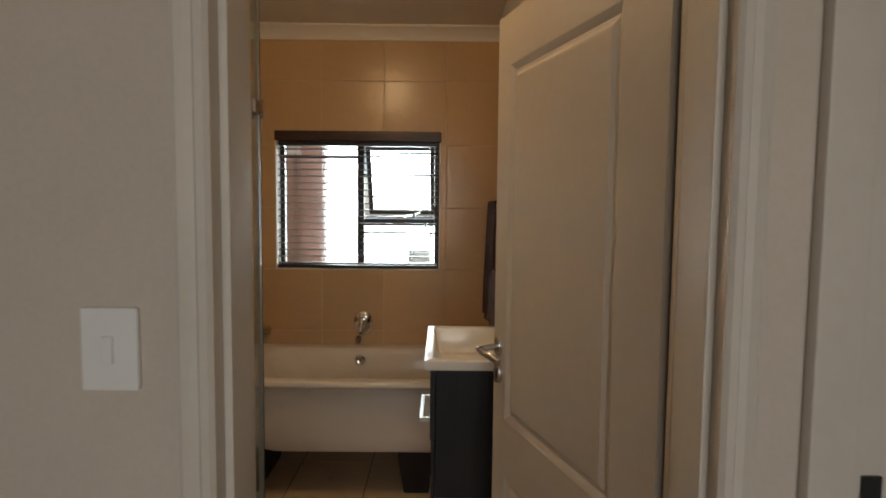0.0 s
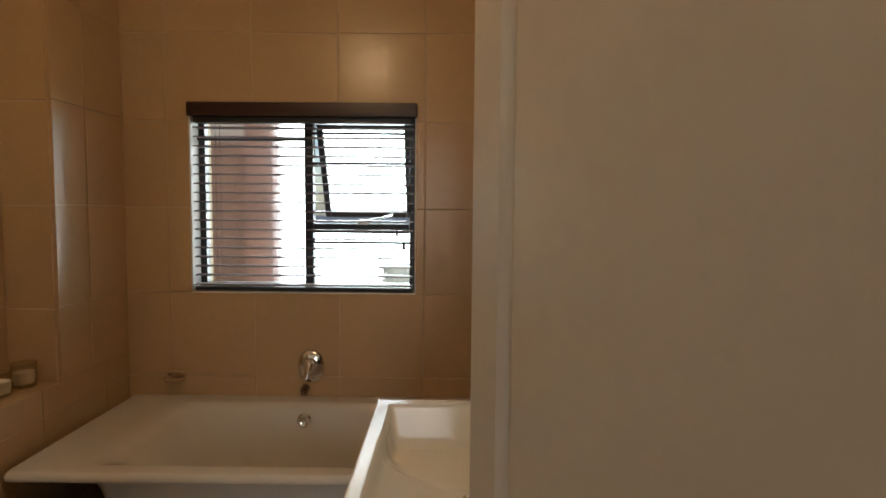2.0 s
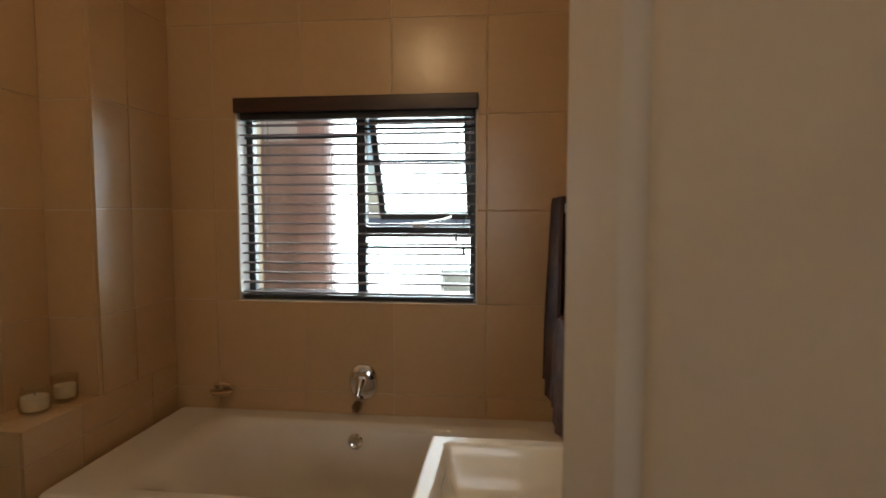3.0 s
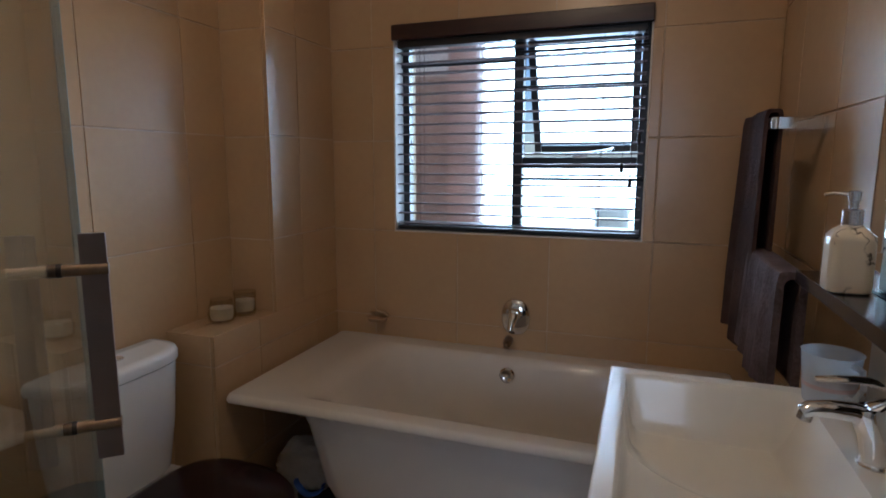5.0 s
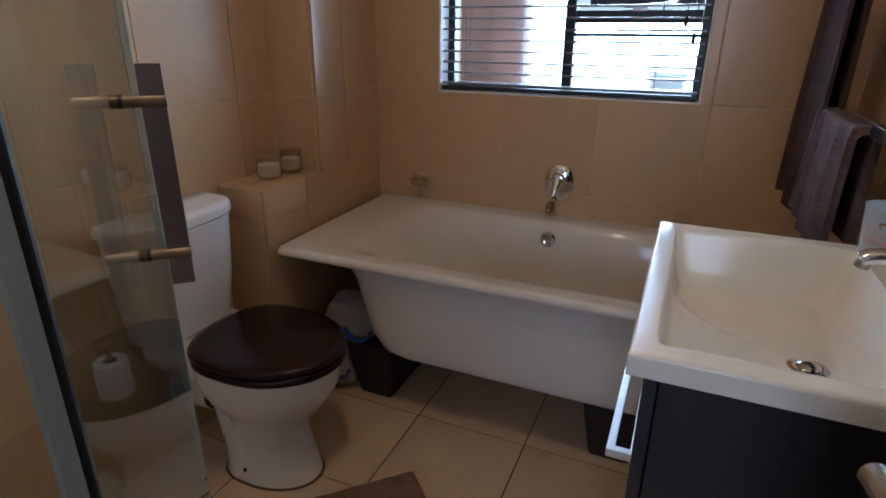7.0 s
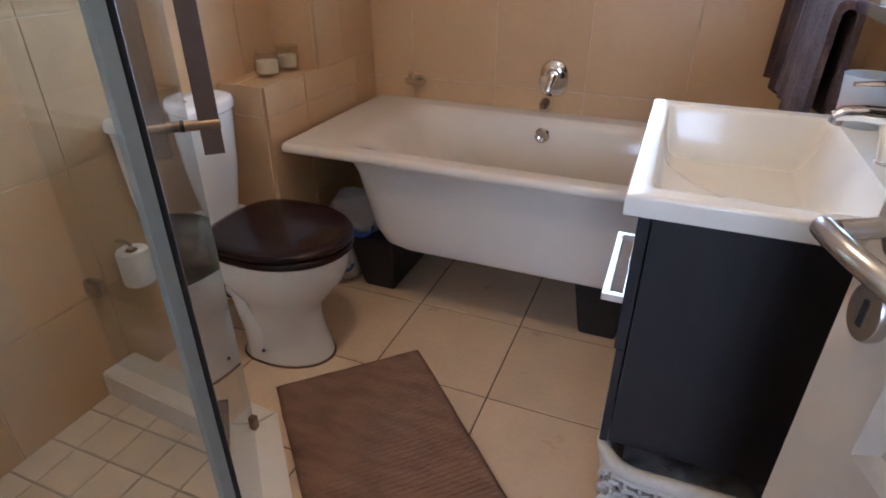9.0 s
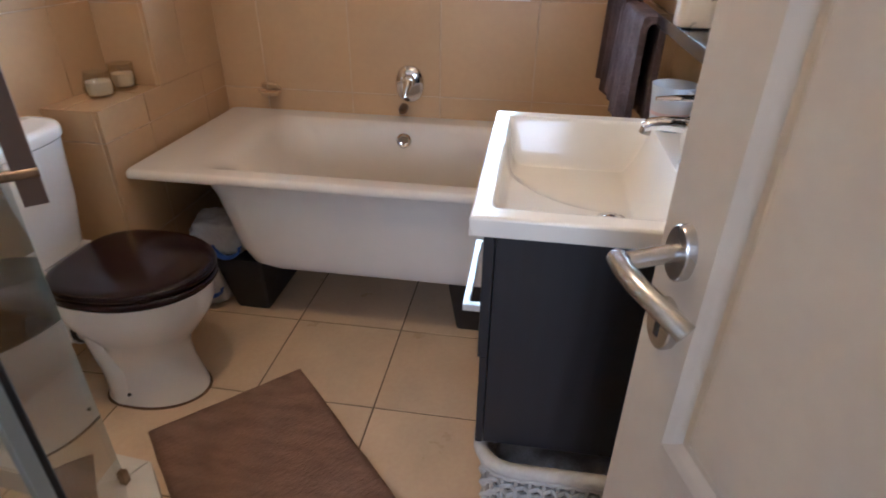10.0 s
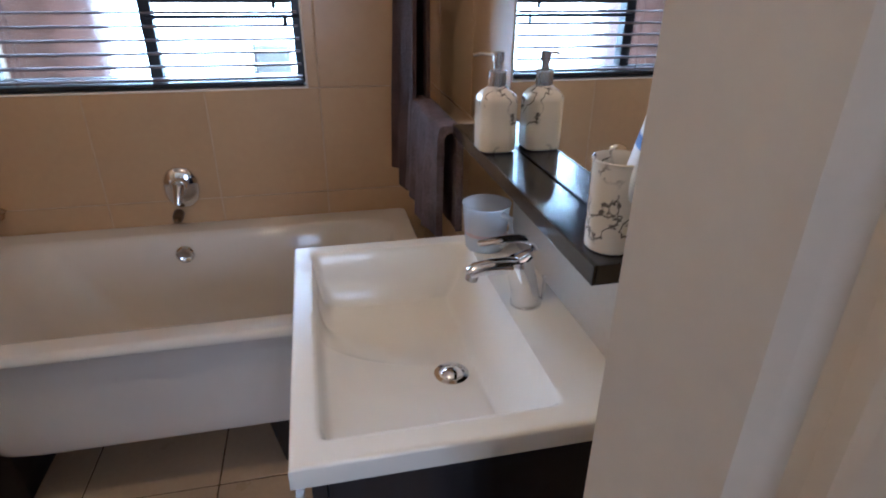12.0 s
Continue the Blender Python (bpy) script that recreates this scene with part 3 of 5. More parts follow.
part("lens", lathe([(0.033, -0.004), (0.028, -0.010), (0.012, -0.013)], (-0.03, 1.92, CEIL), 24), M_SHADE, lamp, "glowing warm lens")


# ---- bath ----
bath = thing("bathtub", (-0.09, 3.05, 0), "white acrylic bathtub standing on black feet", "bathtub")
tub = [(-0.46, 0.50, 2.80, 3.33, 0.12, 0.232), (-0.505, 0.535, 2.774, 3.352, 0.11, 0.236), (-0.535, 0.555, 2.760, 3.368, 0.10, 0.255),
       (-0.556, 0.565, 2.750, 3.374, 0.09, 0.31), (-0.596, 0.578, 2.738, 3.38, 0.08, 0.50), (-0.612, 0.584, 2.730, 3.382, 0.07, 0.540),
       (-0.635, 0.59, 2.716, 3.384, 0.06, 0.557), (-0.81, 0.63, 2.698, 3.390, 0.012, 0.557), (-0.818, 0.638, 2.692, 3.397, 0.014, 0.560),
       (-0.82, 0.64, 2.689, 3.399, 0.014, 0.566), (-0.82, 0.64, 2.6895, 3.399, 0.014, 0.573), (-0.819, 0.639, 2.692, 3.398, 0.015, 0.580), (-0.816, 0.637, 2.697, 3.396, 0.016, 0.5855),
       (-0.812, 0.634, 2.704, 3.392, 0.018, 0.588), (-0.66, 0.585, 2.748, 3.322, 0.09, 0.588), (-0.62, 0.572, 2.758, 3.312, 0.10, 0.584),
       (-0.585, 0.562, 2.766, 3.300, 0.11, 0.574), (-0.56, 0.555, 2.774, 3.290, 0.12, 0.555), (-0.50, 0.535, 2.795, 3.268, 0.13, 0.48),
       (-0.43, 0.515, 2.815, 3.25, 0.13, 0.36), (-0.38, 0.50, 2.83, 3.235, 0.13, 0.30), (-0.30, 0.46, 2.87, 3.20, 0.12, 0.272), (-0.15, 0.3, 2.96, 3.12, 0.08, 0.268)]
part("shell", loft([round_rect(*r, n=8) for r in tub]), M_ACRYL, bath, angle=38)
ov = toward((-0.088, 3.275, 0.530), (0, -1, 0.12))
overflow = part("overflow", lathe([(0.026, -0.004), (0.028, 0.004), (0.022, 0.009), (0.016, 0.006), (0.004, 0.005)], m=ov), M_CHROME, bath, "chrome overflow cap")
part("waste", lathe([(0.03, 0), (0.03, 0.004), (0.02, 0.005)], (0.1, 3.04, 0.268)), M_CHROME, bath, "chrome waste")
for x in (-0.575, 0.240):
    rings = [round_rect(x - w, x + w, y0, 3.25, 0.012, z) for w, y0, z in ((0.060, 2.856, 0.0), (0.064, 2.848, 0.02), (0.085, 2.805, 0.20), (0.086, 2.805, 0.231))]
    part("foot", loft(rings), M_BLACK, bath, "black moulded cradle foot")

# single-lever bath mixer on the wall
mixer = thing("bath_mixer", (-0.088, BACK, 0.73), "chrome single-lever bath mixer on the tiled wall", "mixer tap")
rings = []
for d, s in ((0, 1.0), (0.004, 1.0), (0.010, 0.93), (0.016, 0.75), (0.020, 0.5), (0.0215, 0.25)):
    rings.append([(-0.088 + 0.054 * s * math.copysign(abs(math.cos(a)) ** 0.85, math.cos(a)), BACK - 0.001 - d, 0.712 + 0.068 * s * math.copysign(abs(math.sin(a)) ** 0.85, math.sin(a))) for a in [2 * math.pi * i / 40 for i in range(40)]])
part("plate", loft(rings), M_CHROME, mixer)
part("cartridge", lathe([(0.027, 0), (0.026, 0.014), (0.021, 0.024), (0.01, 0.027)], m=toward((-0.088, BACK - 0.018, 0.726), (0, -1, 0))), M_CHROME, mixer)
part("lever", tube([(-0.088, 3.360, 0.730), (-0.089, 3.350, 0.716), (-0.092, 3.340, 0.696), (-0.095, 3.333, 0.676)], 0.01, 12, radii=[0.018, 0.016, 0.0125, 0.0105], flat=0.8), M_CHROME, mixer)
spout = thing("bath_spout", (-0.105, 3.37, 0.60), "small brass bath spout above the rim", "spout")
part("body", lathe([(0.017, 0), (0.017, 0.03), (0.013, 0.036)], m=toward((-0.112, BACK - 0.001, 0.622), (0, -1, -0.15))), M_BRASS, spout)
part("nozzle", lathe([(0.011, 0), (0.012, 0.012), (0.008, 0.013)], m=toward((-0.112, BACK - 0.035, 0.615), (0, -0.5, -1))), M_BRASS, spout)

# soap dish on the wall over the bath
dish = thing("soap_dish", (-0.64, BACK, 0.66), "small beige ceramic soap dish on the wall", "soap dish")
rings = [round_rect(-0.64 - w, -0.64 + w, BACK - d, BACK - 0.001, r, z) for w, d, r, z in
         ((0.02, 0.03, 0.01, 0.645), (0.034, 0.055, 0.02, 0.652), (0.042, 0.07, 0.03, 0.668), (0.040, 0.068, 0.03, 0.671), (0.034, 0.06, 0.026, 0.660))]
part("bowl", loft(rings), M_TILE, dish)
part("grip", tube([(-0.672, BACK - 0.004, 0.668), (-0.668, BACK - 0.03, 0.690), (-0.64, BACK - 0.045, 0.698), (-0.612, BACK - 0.03, 0.690), (-0.608, BACK - 0.004, 0.668)], 0.006, 8), M_TILE, dish)

# ---- toilet ----
toilet = thing("toilet", (-0.72, 2.44, 0), "white close-coupled toilet with closed mahogany seat lid", "toilet")
TY = 2.43


def egg(x0, x1, hw, z, n=40, sharp=0.8):
    """Plan outline: blunt towards x0, round towards x1."""
    cx = x0 + (x1 - x0) * 0.45
    out = []
    for k in range(n):
        a = 2 * math.pi * k / n
        c, s = math.cos(a), math.sin(a)
        rx = (x1 - cx) if c > 0 else (cx - x0)
        e = 1.0 if c > 0 else sharp
        out.append((cx + rx * math.copysign(abs(c) ** e, c), TY + hw * math.copysign(abs(s) ** e, s), z))
    return out


bowl = [(-0.815, -0.528, 0.104, 0.0), (-0.818, -0.526, 0.106, 0.010), (-0.808, -0.534, 0.101, 0.04), (-0.792, -0.550, 0.092, 0.10), (-0.785, -0.556, 0.089, 0.155),
        (-0.785, -0.546, 0.096, 0.20), (-0.80, -0.506, 0.125, 0.245), (-0.835, -0.470, 0.151, 0.295), (-0.848, -0.452, 0.161, 0.335), (-0.85, -0.447, 0.164, 0.385),
        (-0.845, -0.452, 0.158, 0.392), (-0.80, -0.50, 0.11, 0.392), (-0.78, -0.53, 0.09, 0.33)]
part("floor_seal", loft([egg(*e, sharp=0.7) for e in ((-0.824, -0.520, 0.111, 0.0005), (-0.820, -0.524, 0.108, 0.005))]), surface("brown_sealant", (0.16, 0.09, 0.05), 0.7, bump=0.1), toilet, "brown sealant line at the floor")
part("pan", loft([egg(*b, sharp=0.7) for b in bowl]), M_CERAM, toilet, angle=60)
part("rear_deck", loft([round_rect(-1.0, -0.80, TY - w, TY + w, r, z) for w, r, z in ((0.09, 0.03, 0.29), (0.13, 0.04, 0.335), (0.148, 0.05, 0.375), (0.150, 0.05, 0.395), (0.144, 0.05, 0.404))]), M_CERAM, toilet)
part("outlet_pipe", tube([(-0.735, TY - 0.045, 0.012), (-0.735, TY - 0.05, 0.06), (-0.742, TY - 0.05, 0.11), (-0.765, TY - 0.042, 0.155), (-0.80, TY - 0.022, 0.188), (-0.83, TY - 0.006, 0.20), (-0.862, TY, 0.20)], 0.046, 20, radii=[0.060, 0.056, 0.053, 0.051, 0.049, 0.047, 0.047]), M_CERAM, toilet)
part("seal", tube([(-0.862, TY, 0.20), (-0.876, TY, 0.199)], 0.052, 20), M_BLACK, toilet, "dark rubber seal")
part("wall_pipe", tube([(-0.876, TY, 0.199), (-1.018, TY, 0.195)], 0.056, 20), M_CERAM, toilet)
seat = [(-0.83, -0.438, 0.172, 0.394), (-0.836, -0.432, 0.178, 0.400), (-0.836, -0.432, 0.178, 0.412), (-0.83, -0.438, 0.172, 0.418)]
part("seat", loft([egg(*b, sharp=0.65) for b in seat]), M_WOOD, toilet, "dark mahogany toilet seat", angle=50)
lid = [(-0.835, -0.440, 0.170, 0.4185), (-0.842, -0.432, 0.178, 0.424), (-0.842, -0.430, 0.179, 0.434), (-0.838, -0.436, 0.174, 0.442), (-0.82, -0.46, 0.152, 0.447), (-0.70, -0.6, 0.05, 0.449)]
part("lid", loft([egg(*b, sharp=0.65) for b in lid]), M_WOOD, toilet, "dark mahogany toilet lid", angle=50)
for y in (TY - 0.06, TY + 0.06):
    part("hinge", tube([(-0.85, y - 0.015, 0.422), (-0.85, y + 0.015, 0.422)], 0.011, 12), M_CHROME, toilet)
CY = 2.432


def dee(xb, d, w, z, n=24, e=0.62):
    out = [(xb, CY - w, z)]
    for k in range(n + 1):
        a = -math.pi / 2 + math.pi * k / n
        out.append((xb + d * max(0.0, math.cos(a)) ** e, CY + w * math.copysign(abs(math.sin(a)) ** e, math.sin(a)), z))
    out.append((xb, CY + w, z))
    return out


cis = [(-1.0, 0.10, 0.135, 0.405), (-1.0, 0.115, 0.155, 0.415), (-1.0, 0.13, 0.174, 0.55), (-1.0, 0.14, 0.185, 0.72), (-1.0, 0.138, 0.184, 0.727)]
part("cistern", loft([dee(*c) for c in cis]), M_CERAM, toilet, angle=60)
lidc = [(-1.004, 0.146, 0.189, 0.728), (-1.006, 0.152, 0.194, 0.733), (-1.006, 0.152, 0.194, 0.752), (-1.004, 0.145, 0.188, 0.762), (-1.0, 0.12, 0.16, 0.767)]
part("cistern_lid", loft([dee(*c) for c in lidc]), M_CERAM, toilet, angle=60)
part("flush_button", lathe([(0.020, 0), (0.020, 0.005), (0.016, 0.007)], (-0.935, CY, 0.766)), M_CHROME, toilet)
for x, y in ((-0.70, TY - 0.104), (-0.70, TY + 0.104)):
    part("bolt_cap", lathe([(0.006, 0), (0.005, 0.004)], m=toward((x, y, 0.05), (0, -1 if y < TY else 1, 0.1)), n=10), M_BLACK, toilet)

# toilet roll on its holder, beside the cistern
roll = thing("toilet_roll", (-0.97, 2.188, 0.335), "white toilet paper roll on a wall holder", "toilet roll")
RM = Matrix.Translation((-0.967, 2.188, 0.372))
part("paper", lathe([(0.018, -0.05), (0.040, -0.05), (0.042, -0.046), (0.042, 0.046), (0.040, 0.05), (0.018, 0.05), (0.018, -0.05)], m=RM, cap0=False, cap1=False), M_PAPER, roll)
part("core", lathe([(0.0175, -0.049), (0.0175, 0.049), (0.0155, 0.049), (0.0155, -0.049)], m=RM, cap0=False, cap1=False), M_CARD, roll)
part("holder", tube([(-1.019, 2.188, 0.439), (-0.975, 2.188, 0.445), (-0.967, 2.188, 0.437), (-0.967, 2.188, 0.312)], 0.006, 10), M_STEEL, roll, "brushed steel holder")

# packs stored under the bath's end
pack = thing("toilet_roll_pack", (-0.68, 2.95, 0), "white plastic pack of toilet rolls under the bath", "toilet roll pack")
for i, (x, y, z, rx, rz) in enumerate(((-0.735, 2.90, 0.105, 0.085, 0.104), (-0.665, 2.90, 0.285, 0.105, 0.075))):
    bm = bmesh.new()
    bmesh.ops.create_icosphere(bm, subdivisions=5, radius=1.0)
    for v in bm.verts:
        p = v.co.copy()
        k = 1 + 0.14 * noise.noise(p * 1.7 + Vector((i * 5, 0, 0))) + 0.11 * abs(noise.noise(p * 4 + Vector((i * 3, 2, 0)))) + 0.035 * noise.noise(p * 11)
        sq = max(abs(p.x), abs(p.y), abs(p.z)) ** -0.35
        v.co = Vector((x + p.x * rx * k * sq, y + p.y * 0.075 * k * sq, max(0.001, z + p.z * rz * k * sq)))
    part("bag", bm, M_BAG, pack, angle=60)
for x, z, r in ((-0.615, 0.275, 0.05), (-0.70, 0.10, 0.04)):
    arc = [(x + r * math.cos(t), 2.803 + 0.012 * abs(math.cos(t)), z + r * 0.75 * math.sin(t)) for t in [math.pi * (1.0 + k / 12) for k in range(13)]]
    part("print", tube(arc, 0.013, 10, flat=0.35), M_BLUE, pack, "blue printed band")

# ---- candle jars on the ledge ----
for i, (x, y, r, h) in enumerate(((-0.922, 2.815, 0.044, 0.080), (-0.922, 2.928, 0.038, 0.082))):
    jar = thing("candle_jar", (x, y, LEDGE_Z), ("round" if i == 0 else "straight") + " clear glass jar with a cream candle", "candle", "candle jars on the ledge")
    if i == 0:
        prof = [(r * 0.6, 0.001), (r * 0.92, 0.012), (r, 0.032), (r * 0.9, 0.052), (r * 0.74, h), (r * 0.68, h), (r * 0.84, 0.05), (r * 0.93, 0.032), (r * 0.8, 0.014), (r * 0.4, 0.008)]
    else:
        prof = [(r * 0.86, 0.001), (r * 0.92, 0.008), (r, h), (r * 0.93, h), (r * 0.86, 0.012), (r * 0.3, 0.010)]
    g = part("glass", lathe(prof, (x, y, LEDGE_Z)), M_JAR, jar, "clear glass")
    part("candle", lathe([(r * 0.74, 0.0145), (r * 0.82, 0.03), (r * 0.80, 0.052), (r * 0.3, 0.054)], (x, y, LEDGE_Z)), M_WAX, jar, "cream wax candle")
    part("wick", tube([(x, y, LEDGE_Z + 0.053), (x + 0.001, y, LEDGE_Z + 0.064)], 0.0012, 6), M_BLACK, jar)

# ---- vanity ----
BX0, BX1, BY0, BY1, BZ = 0.296, RIGHT - 0.001, 1.961, 2.490, 0.887
basin = thing("washbasin", (0.5, 2.22, 0.835), "white rectangular ceramic washbasin on a black cabinet", "washbasin")


def basin_top():
    """Bowl as a height field over the slab, with a ramp that sweeps down to the drain."""
    ox0, ox1, oy0, oy1 = BX0 + 0.032, 0.612, BY0 + 0.036, BY1 - 0.036
    xs = [BX0 + 0.004 + (BX1 - BX0 - 0.004) * i / 110 for i in range(111)]
    ys = [BY0 + 0.004 + (BY1 - BY0 - 0.008) * i / 140 for i in range(141)]

    def fall(t, w):
        t = min(1.0, max(0.0, t / w))
        return t * t * (3 - 2 * t)

    def slope(t, w):
        t = min(1.0, max(0.0, t / w))
        return t * (1.6 - 0.6 * t)

    def depth(x, y):
        if not (ox0 < x < ox1 and oy0 < y < oy1):
            return 0.0
        # a broad ramp from the front edge, whose foot curves round a deep pocket at the far end
        u = min(1.0, max(0.0, (y - 2.225) / 0.222))
        foot = min(0.53, max(ox0 + 0.03, 0.60 - 0.272 * math.sqrt(1 - (1 - u) ** 2)))
        ramp = 0.34 * slope(x - ox0, 0.012) + 0.66 * (1 - math.exp(-3.2 * (x - ox0) / (foot - ox0)))
        right = slope(ox1 - x, 0.045)
        near = slope(y - oy0, 0.03)
        far = slope(oy1 - y, 0.03)
        floor_d = 0.098 + 0.012 * fall(0.2 - math.hypot(x - 0.53, y - 2.2), 0.2)
        return floor_d * ramp * right * near * far

    out = bmesh.new()
    rows = [[out.verts.new((x, y, BZ - depth(x, y))) for x in xs] for y in ys]
    for j in range(140):
        for i in range(110):
            out.faces.new((rows[j][i], rows[j][i + 1], rows[j + 1][i + 1], rows[j + 1][i]))
    rim = [r[0] for r in rows][::-1] + rows[0][1:] + [r[-1] for r in rows][1:] + rows[-1][-2:0:-1]
    prev = rim
    for dx, z in ((0.003, BZ - 0.0015), (0.004, BZ - 0.005), (0.004, BZ - 0.029), (0.0, BZ - 0.032), (-0.02, BZ - 0.0325)):
        ring = []
        for v in rim:
            x, y = v.co.x, v.co.y
            nx = x - dx if abs(x - xs[0]) < 1e-6 else x
            ny = y - dx if abs(y - ys[0]) < 1e-6 else y + dx if abs(y - ys[-1]) < 1e-6 else y
            ring.append(out.verts.new((nx, ny, z)))
        for i in range(len(rim)):
            j = (i + 1) % len(rim)
            out.faces.new((prev[i], prev[j], ring[j], ring[i]))
        prev = ring
    return out


part("bowl", basin_top(), M_BASIN, basin, angle=70)
DZ = BZ - 0.1060
part("drain_ring", lathe([(0.026, -0.004), (0.027, 0.002), (0.020, 0.003), (0.018, -0.001)], (0.527, 2.207, DZ), cap1=False), M_CHROME, basin, "chrome drain ring")
part("plug", lathe([(0.016, -0.003), (0.017, 0.004), (0.012, 0.008), (0.004, 0.009)], (0.527, 2.207, DZ)), M_CHROME, basin, "domed chrome plug")

cabinet = thing("vanity_cabinet", (0.5, 2.22, 0.44), "black wood-grain wall-hung vanity cabinet", "cabinet")
CB = BZ - 0.033
part("side_panel", box(0.334, RIGHT - 0.001, 1.974, 1.992, 0.440, CB, 0.0015), M_BLACKW, cabinet)
part("side_panel", box(0.334, RIGHT - 0.001, 2.460, 2.478, 0.440, CB, 0.0015), M_BLACKW, cabinet)
part("bottom_panel", box(0.334, RIGHT - 0.001, 1.9925, 2.4595, 0.440, 0.458, 0.001), M_BLACKW, cabinet)
part("back_panel", box(RIGHT - 0.012, RIGHT - 0.001, 1.9925, 2.4595, 0.4585, CB, 0.001), M_BLACKW, cabinet)
drawer = part("drawer_front", box(0.316, 0.3325, 1.976, 2.476, 0.628, CB - 0.004, 0.002), M_BLACKW, cabinet)
part("door", box(0.3195, 0.3325, 1.980, 2.472, 0.430, 0.624, 0.002), M_BLACKW, cabinet)
HY0, HY1 = 2.062, 2.300
bm = box(0.280, 0.292, HY0, HY1, 0.655, 0.668, 0.0015)
box(0.2915, 0.3165, HY0, HY0 + 0.012, 0.655, 0.668, 0.001, bm=bm)
box(0.2915, 0.3165, HY1 - 0.012, HY1, 0.655, 0.668, 0.001, bm=bm)
box(0.3125, 0.3165, HY0 + 0.012, HY1 - 0.012, 0.655, 0.668, 0.001, bm=bm)
part("handle", bm, surface("satin_silver", (0.80, 0.80, 0.80), 0.35, 0.9, vary=0.01, bump=0, rvar=0.05), drawer, "flat satin silver bow handle")

# basin mixer
tap = thing("basin_mixer", (0.655, 2.222, BZ), "chrome single-lever basin mixer", "mixer tap")
TX, TYY = 0.652, 2.222
part("body", tube([(TX - 0.006, TYY, BZ), (TX - 0.006, TYY, BZ + 0.004), (TX - 0.007, TYY, BZ + 0.010), (TX - 0.013, TYY, BZ + 0.040), (TX - 0.022, TYY, BZ + 0.070), (TX - 0.024, TYY, BZ + 0.078)], 0.02, 24,
                 radii=[0.0245, 0.0245, 0.0215, 0.0205, 0.0215, 0.017]), M_CHROME, tap)
part("spout", tube([(TX - 0.014, TYY, BZ + 0.060), (TX - 0.040, TYY, BZ + 0.068), (TX - 0.066, TYY, BZ + 0.069), (TX - 0.088, TYY, BZ + 0.066), (TX - 0.097, TYY, BZ + 0.060)], 0.013, 18,
                  radii=[0.019, 0.0155, 0.0135, 0.0125, 0.011], flat=0.85), M_CHROME, tap)
part("aerator", lathe([(0.0095, 0), (0.0095, 0.010), (0.007, 0.011)], m=toward((TX - 0.092, TYY, BZ + 0.060), (-0.25, 0, -1)), n=18), M_STEEL, tap)
part("lever", tube([(TX - 0.022, TYY, BZ + 0.074), (TX - 0.006, TYY, BZ + 0.084), (TX + 0.002, TYY, BZ + 0.096), (TX - 0.006, TYY, BZ + 0.107), (TX - 0.026, TYY, BZ + 0.112), (TX - 0.056, TYY, BZ + 0.111), (TX - 0.086, TYY, BZ + 0.108)], 0.01, 16,
                  radii=[0.017, 0.015, 0.0135, 0.0125, 0.0115, 0.0095, 0.007], flat=0.45), M_CHROME, tap)
part("popup_rod", tube([(TX + 0.021, TYY, BZ + 0.001), (TX + 0.021, TYY, BZ + 0.040), (TX + 0.022, TYY, BZ + 0.046)], 0.0022, 8, radii=[0.002, 0.002, 0.004]), M_CHROME, tap)

# plastic measuring jug on the basin's corner
jug = thing("measuring_jug", (0.655, 2.430, BZ), "small translucent plastic measuring jug", "jug")
JX, JY = 0.641, 2.428
part("body", lathe([(0.034, 0.001), (0.036, 0.004), (0.043, 0.085), (0.0445, 0.087), (0.0425, 0.086), (0.034, 0.006), (0.01, 0.005)], (JX, JY, BZ)), M_JUG, jug)
part("handle", tube([(JX + 0.018, JY - 0.036, BZ + 0.078), (JX + 0.026, JY - 0.056, BZ + 0.076), (JX + 0.028, JY - 0.060, BZ + 0.05), (JX + 0.022, JY - 0.046, BZ + 0.024), (JX + 0.016, JY - 0.034, BZ + 0.022)], 0.005, 8), M_JUG, jug)
part("print", lathe([(0.0385, 0.03), (0.0395, 0.05)], (JX, JY, BZ), cap0=False, cap1=False), surface("pale_red_scale", (0.55, 0.42, 0.42), 0.5, bump=0), jug, "faint printed scale")

# ---- shelf, mirror and what stands there ----
SZ = 1.082
M_SHELF = surface("black_gloss_shelf", (0.012, 0.012, 0.015), 0.14, vary=0.05, scale=8, bump=0.0, rvar=0.05, spec=0.9)
shelf = thing("wall_shelf", (0.66, 2.27, 1.05), "glossy black wall shelf below the mirror", "shelf")
part("board", box(0.6155, RIGHT - 0.001, 1.975, 2.572, 1.060, SZ, 0.0015), M_SHELF, shelf)
part("edge_band", box(0.612, 0.615, 1.972, 2.575, 1.0595, SZ + 0.0003, 0.001), M_SHELF, shelf, "black front edging")
part("end_band", box(0.6155, RIGHT - 0.001, 1.972, 1.9745, 1.0595, SZ + 0.0003, 0.001), M_SHELF, shelf)

mirror = thing("wall_mirror", (0.70, 2.1, 1.10), "frameless bathroom mirror on the wall above a black shelf", "mirror")
bm = bmesh.new()
loft([[(0.681, 1.60, 1.083), (0.681, 2.452, 1.083), (0.681, 2.452, 1.95), (0.681, 1.60, 1.95)], [(0.6795, 1.60, 1.083), (0.6795, 2.452, 1.083), (0.6795, 2.452, 1.95), (0.6795, 1.60, 1.95)],
      [(0.677, 1.605, 1.085), (0.677, 2.440, 1.085), (0.677, 2.440, 1.944), (0.677, 1.605, 1.944)]], bm)
part("glass", bm, M_MIRROR, mirror, angle=2)
part("backing", box(0.6815, RIGHT - 0.0005, 1.602, 2.450, 1.084, 1.948), M_SWITCH, mirror)

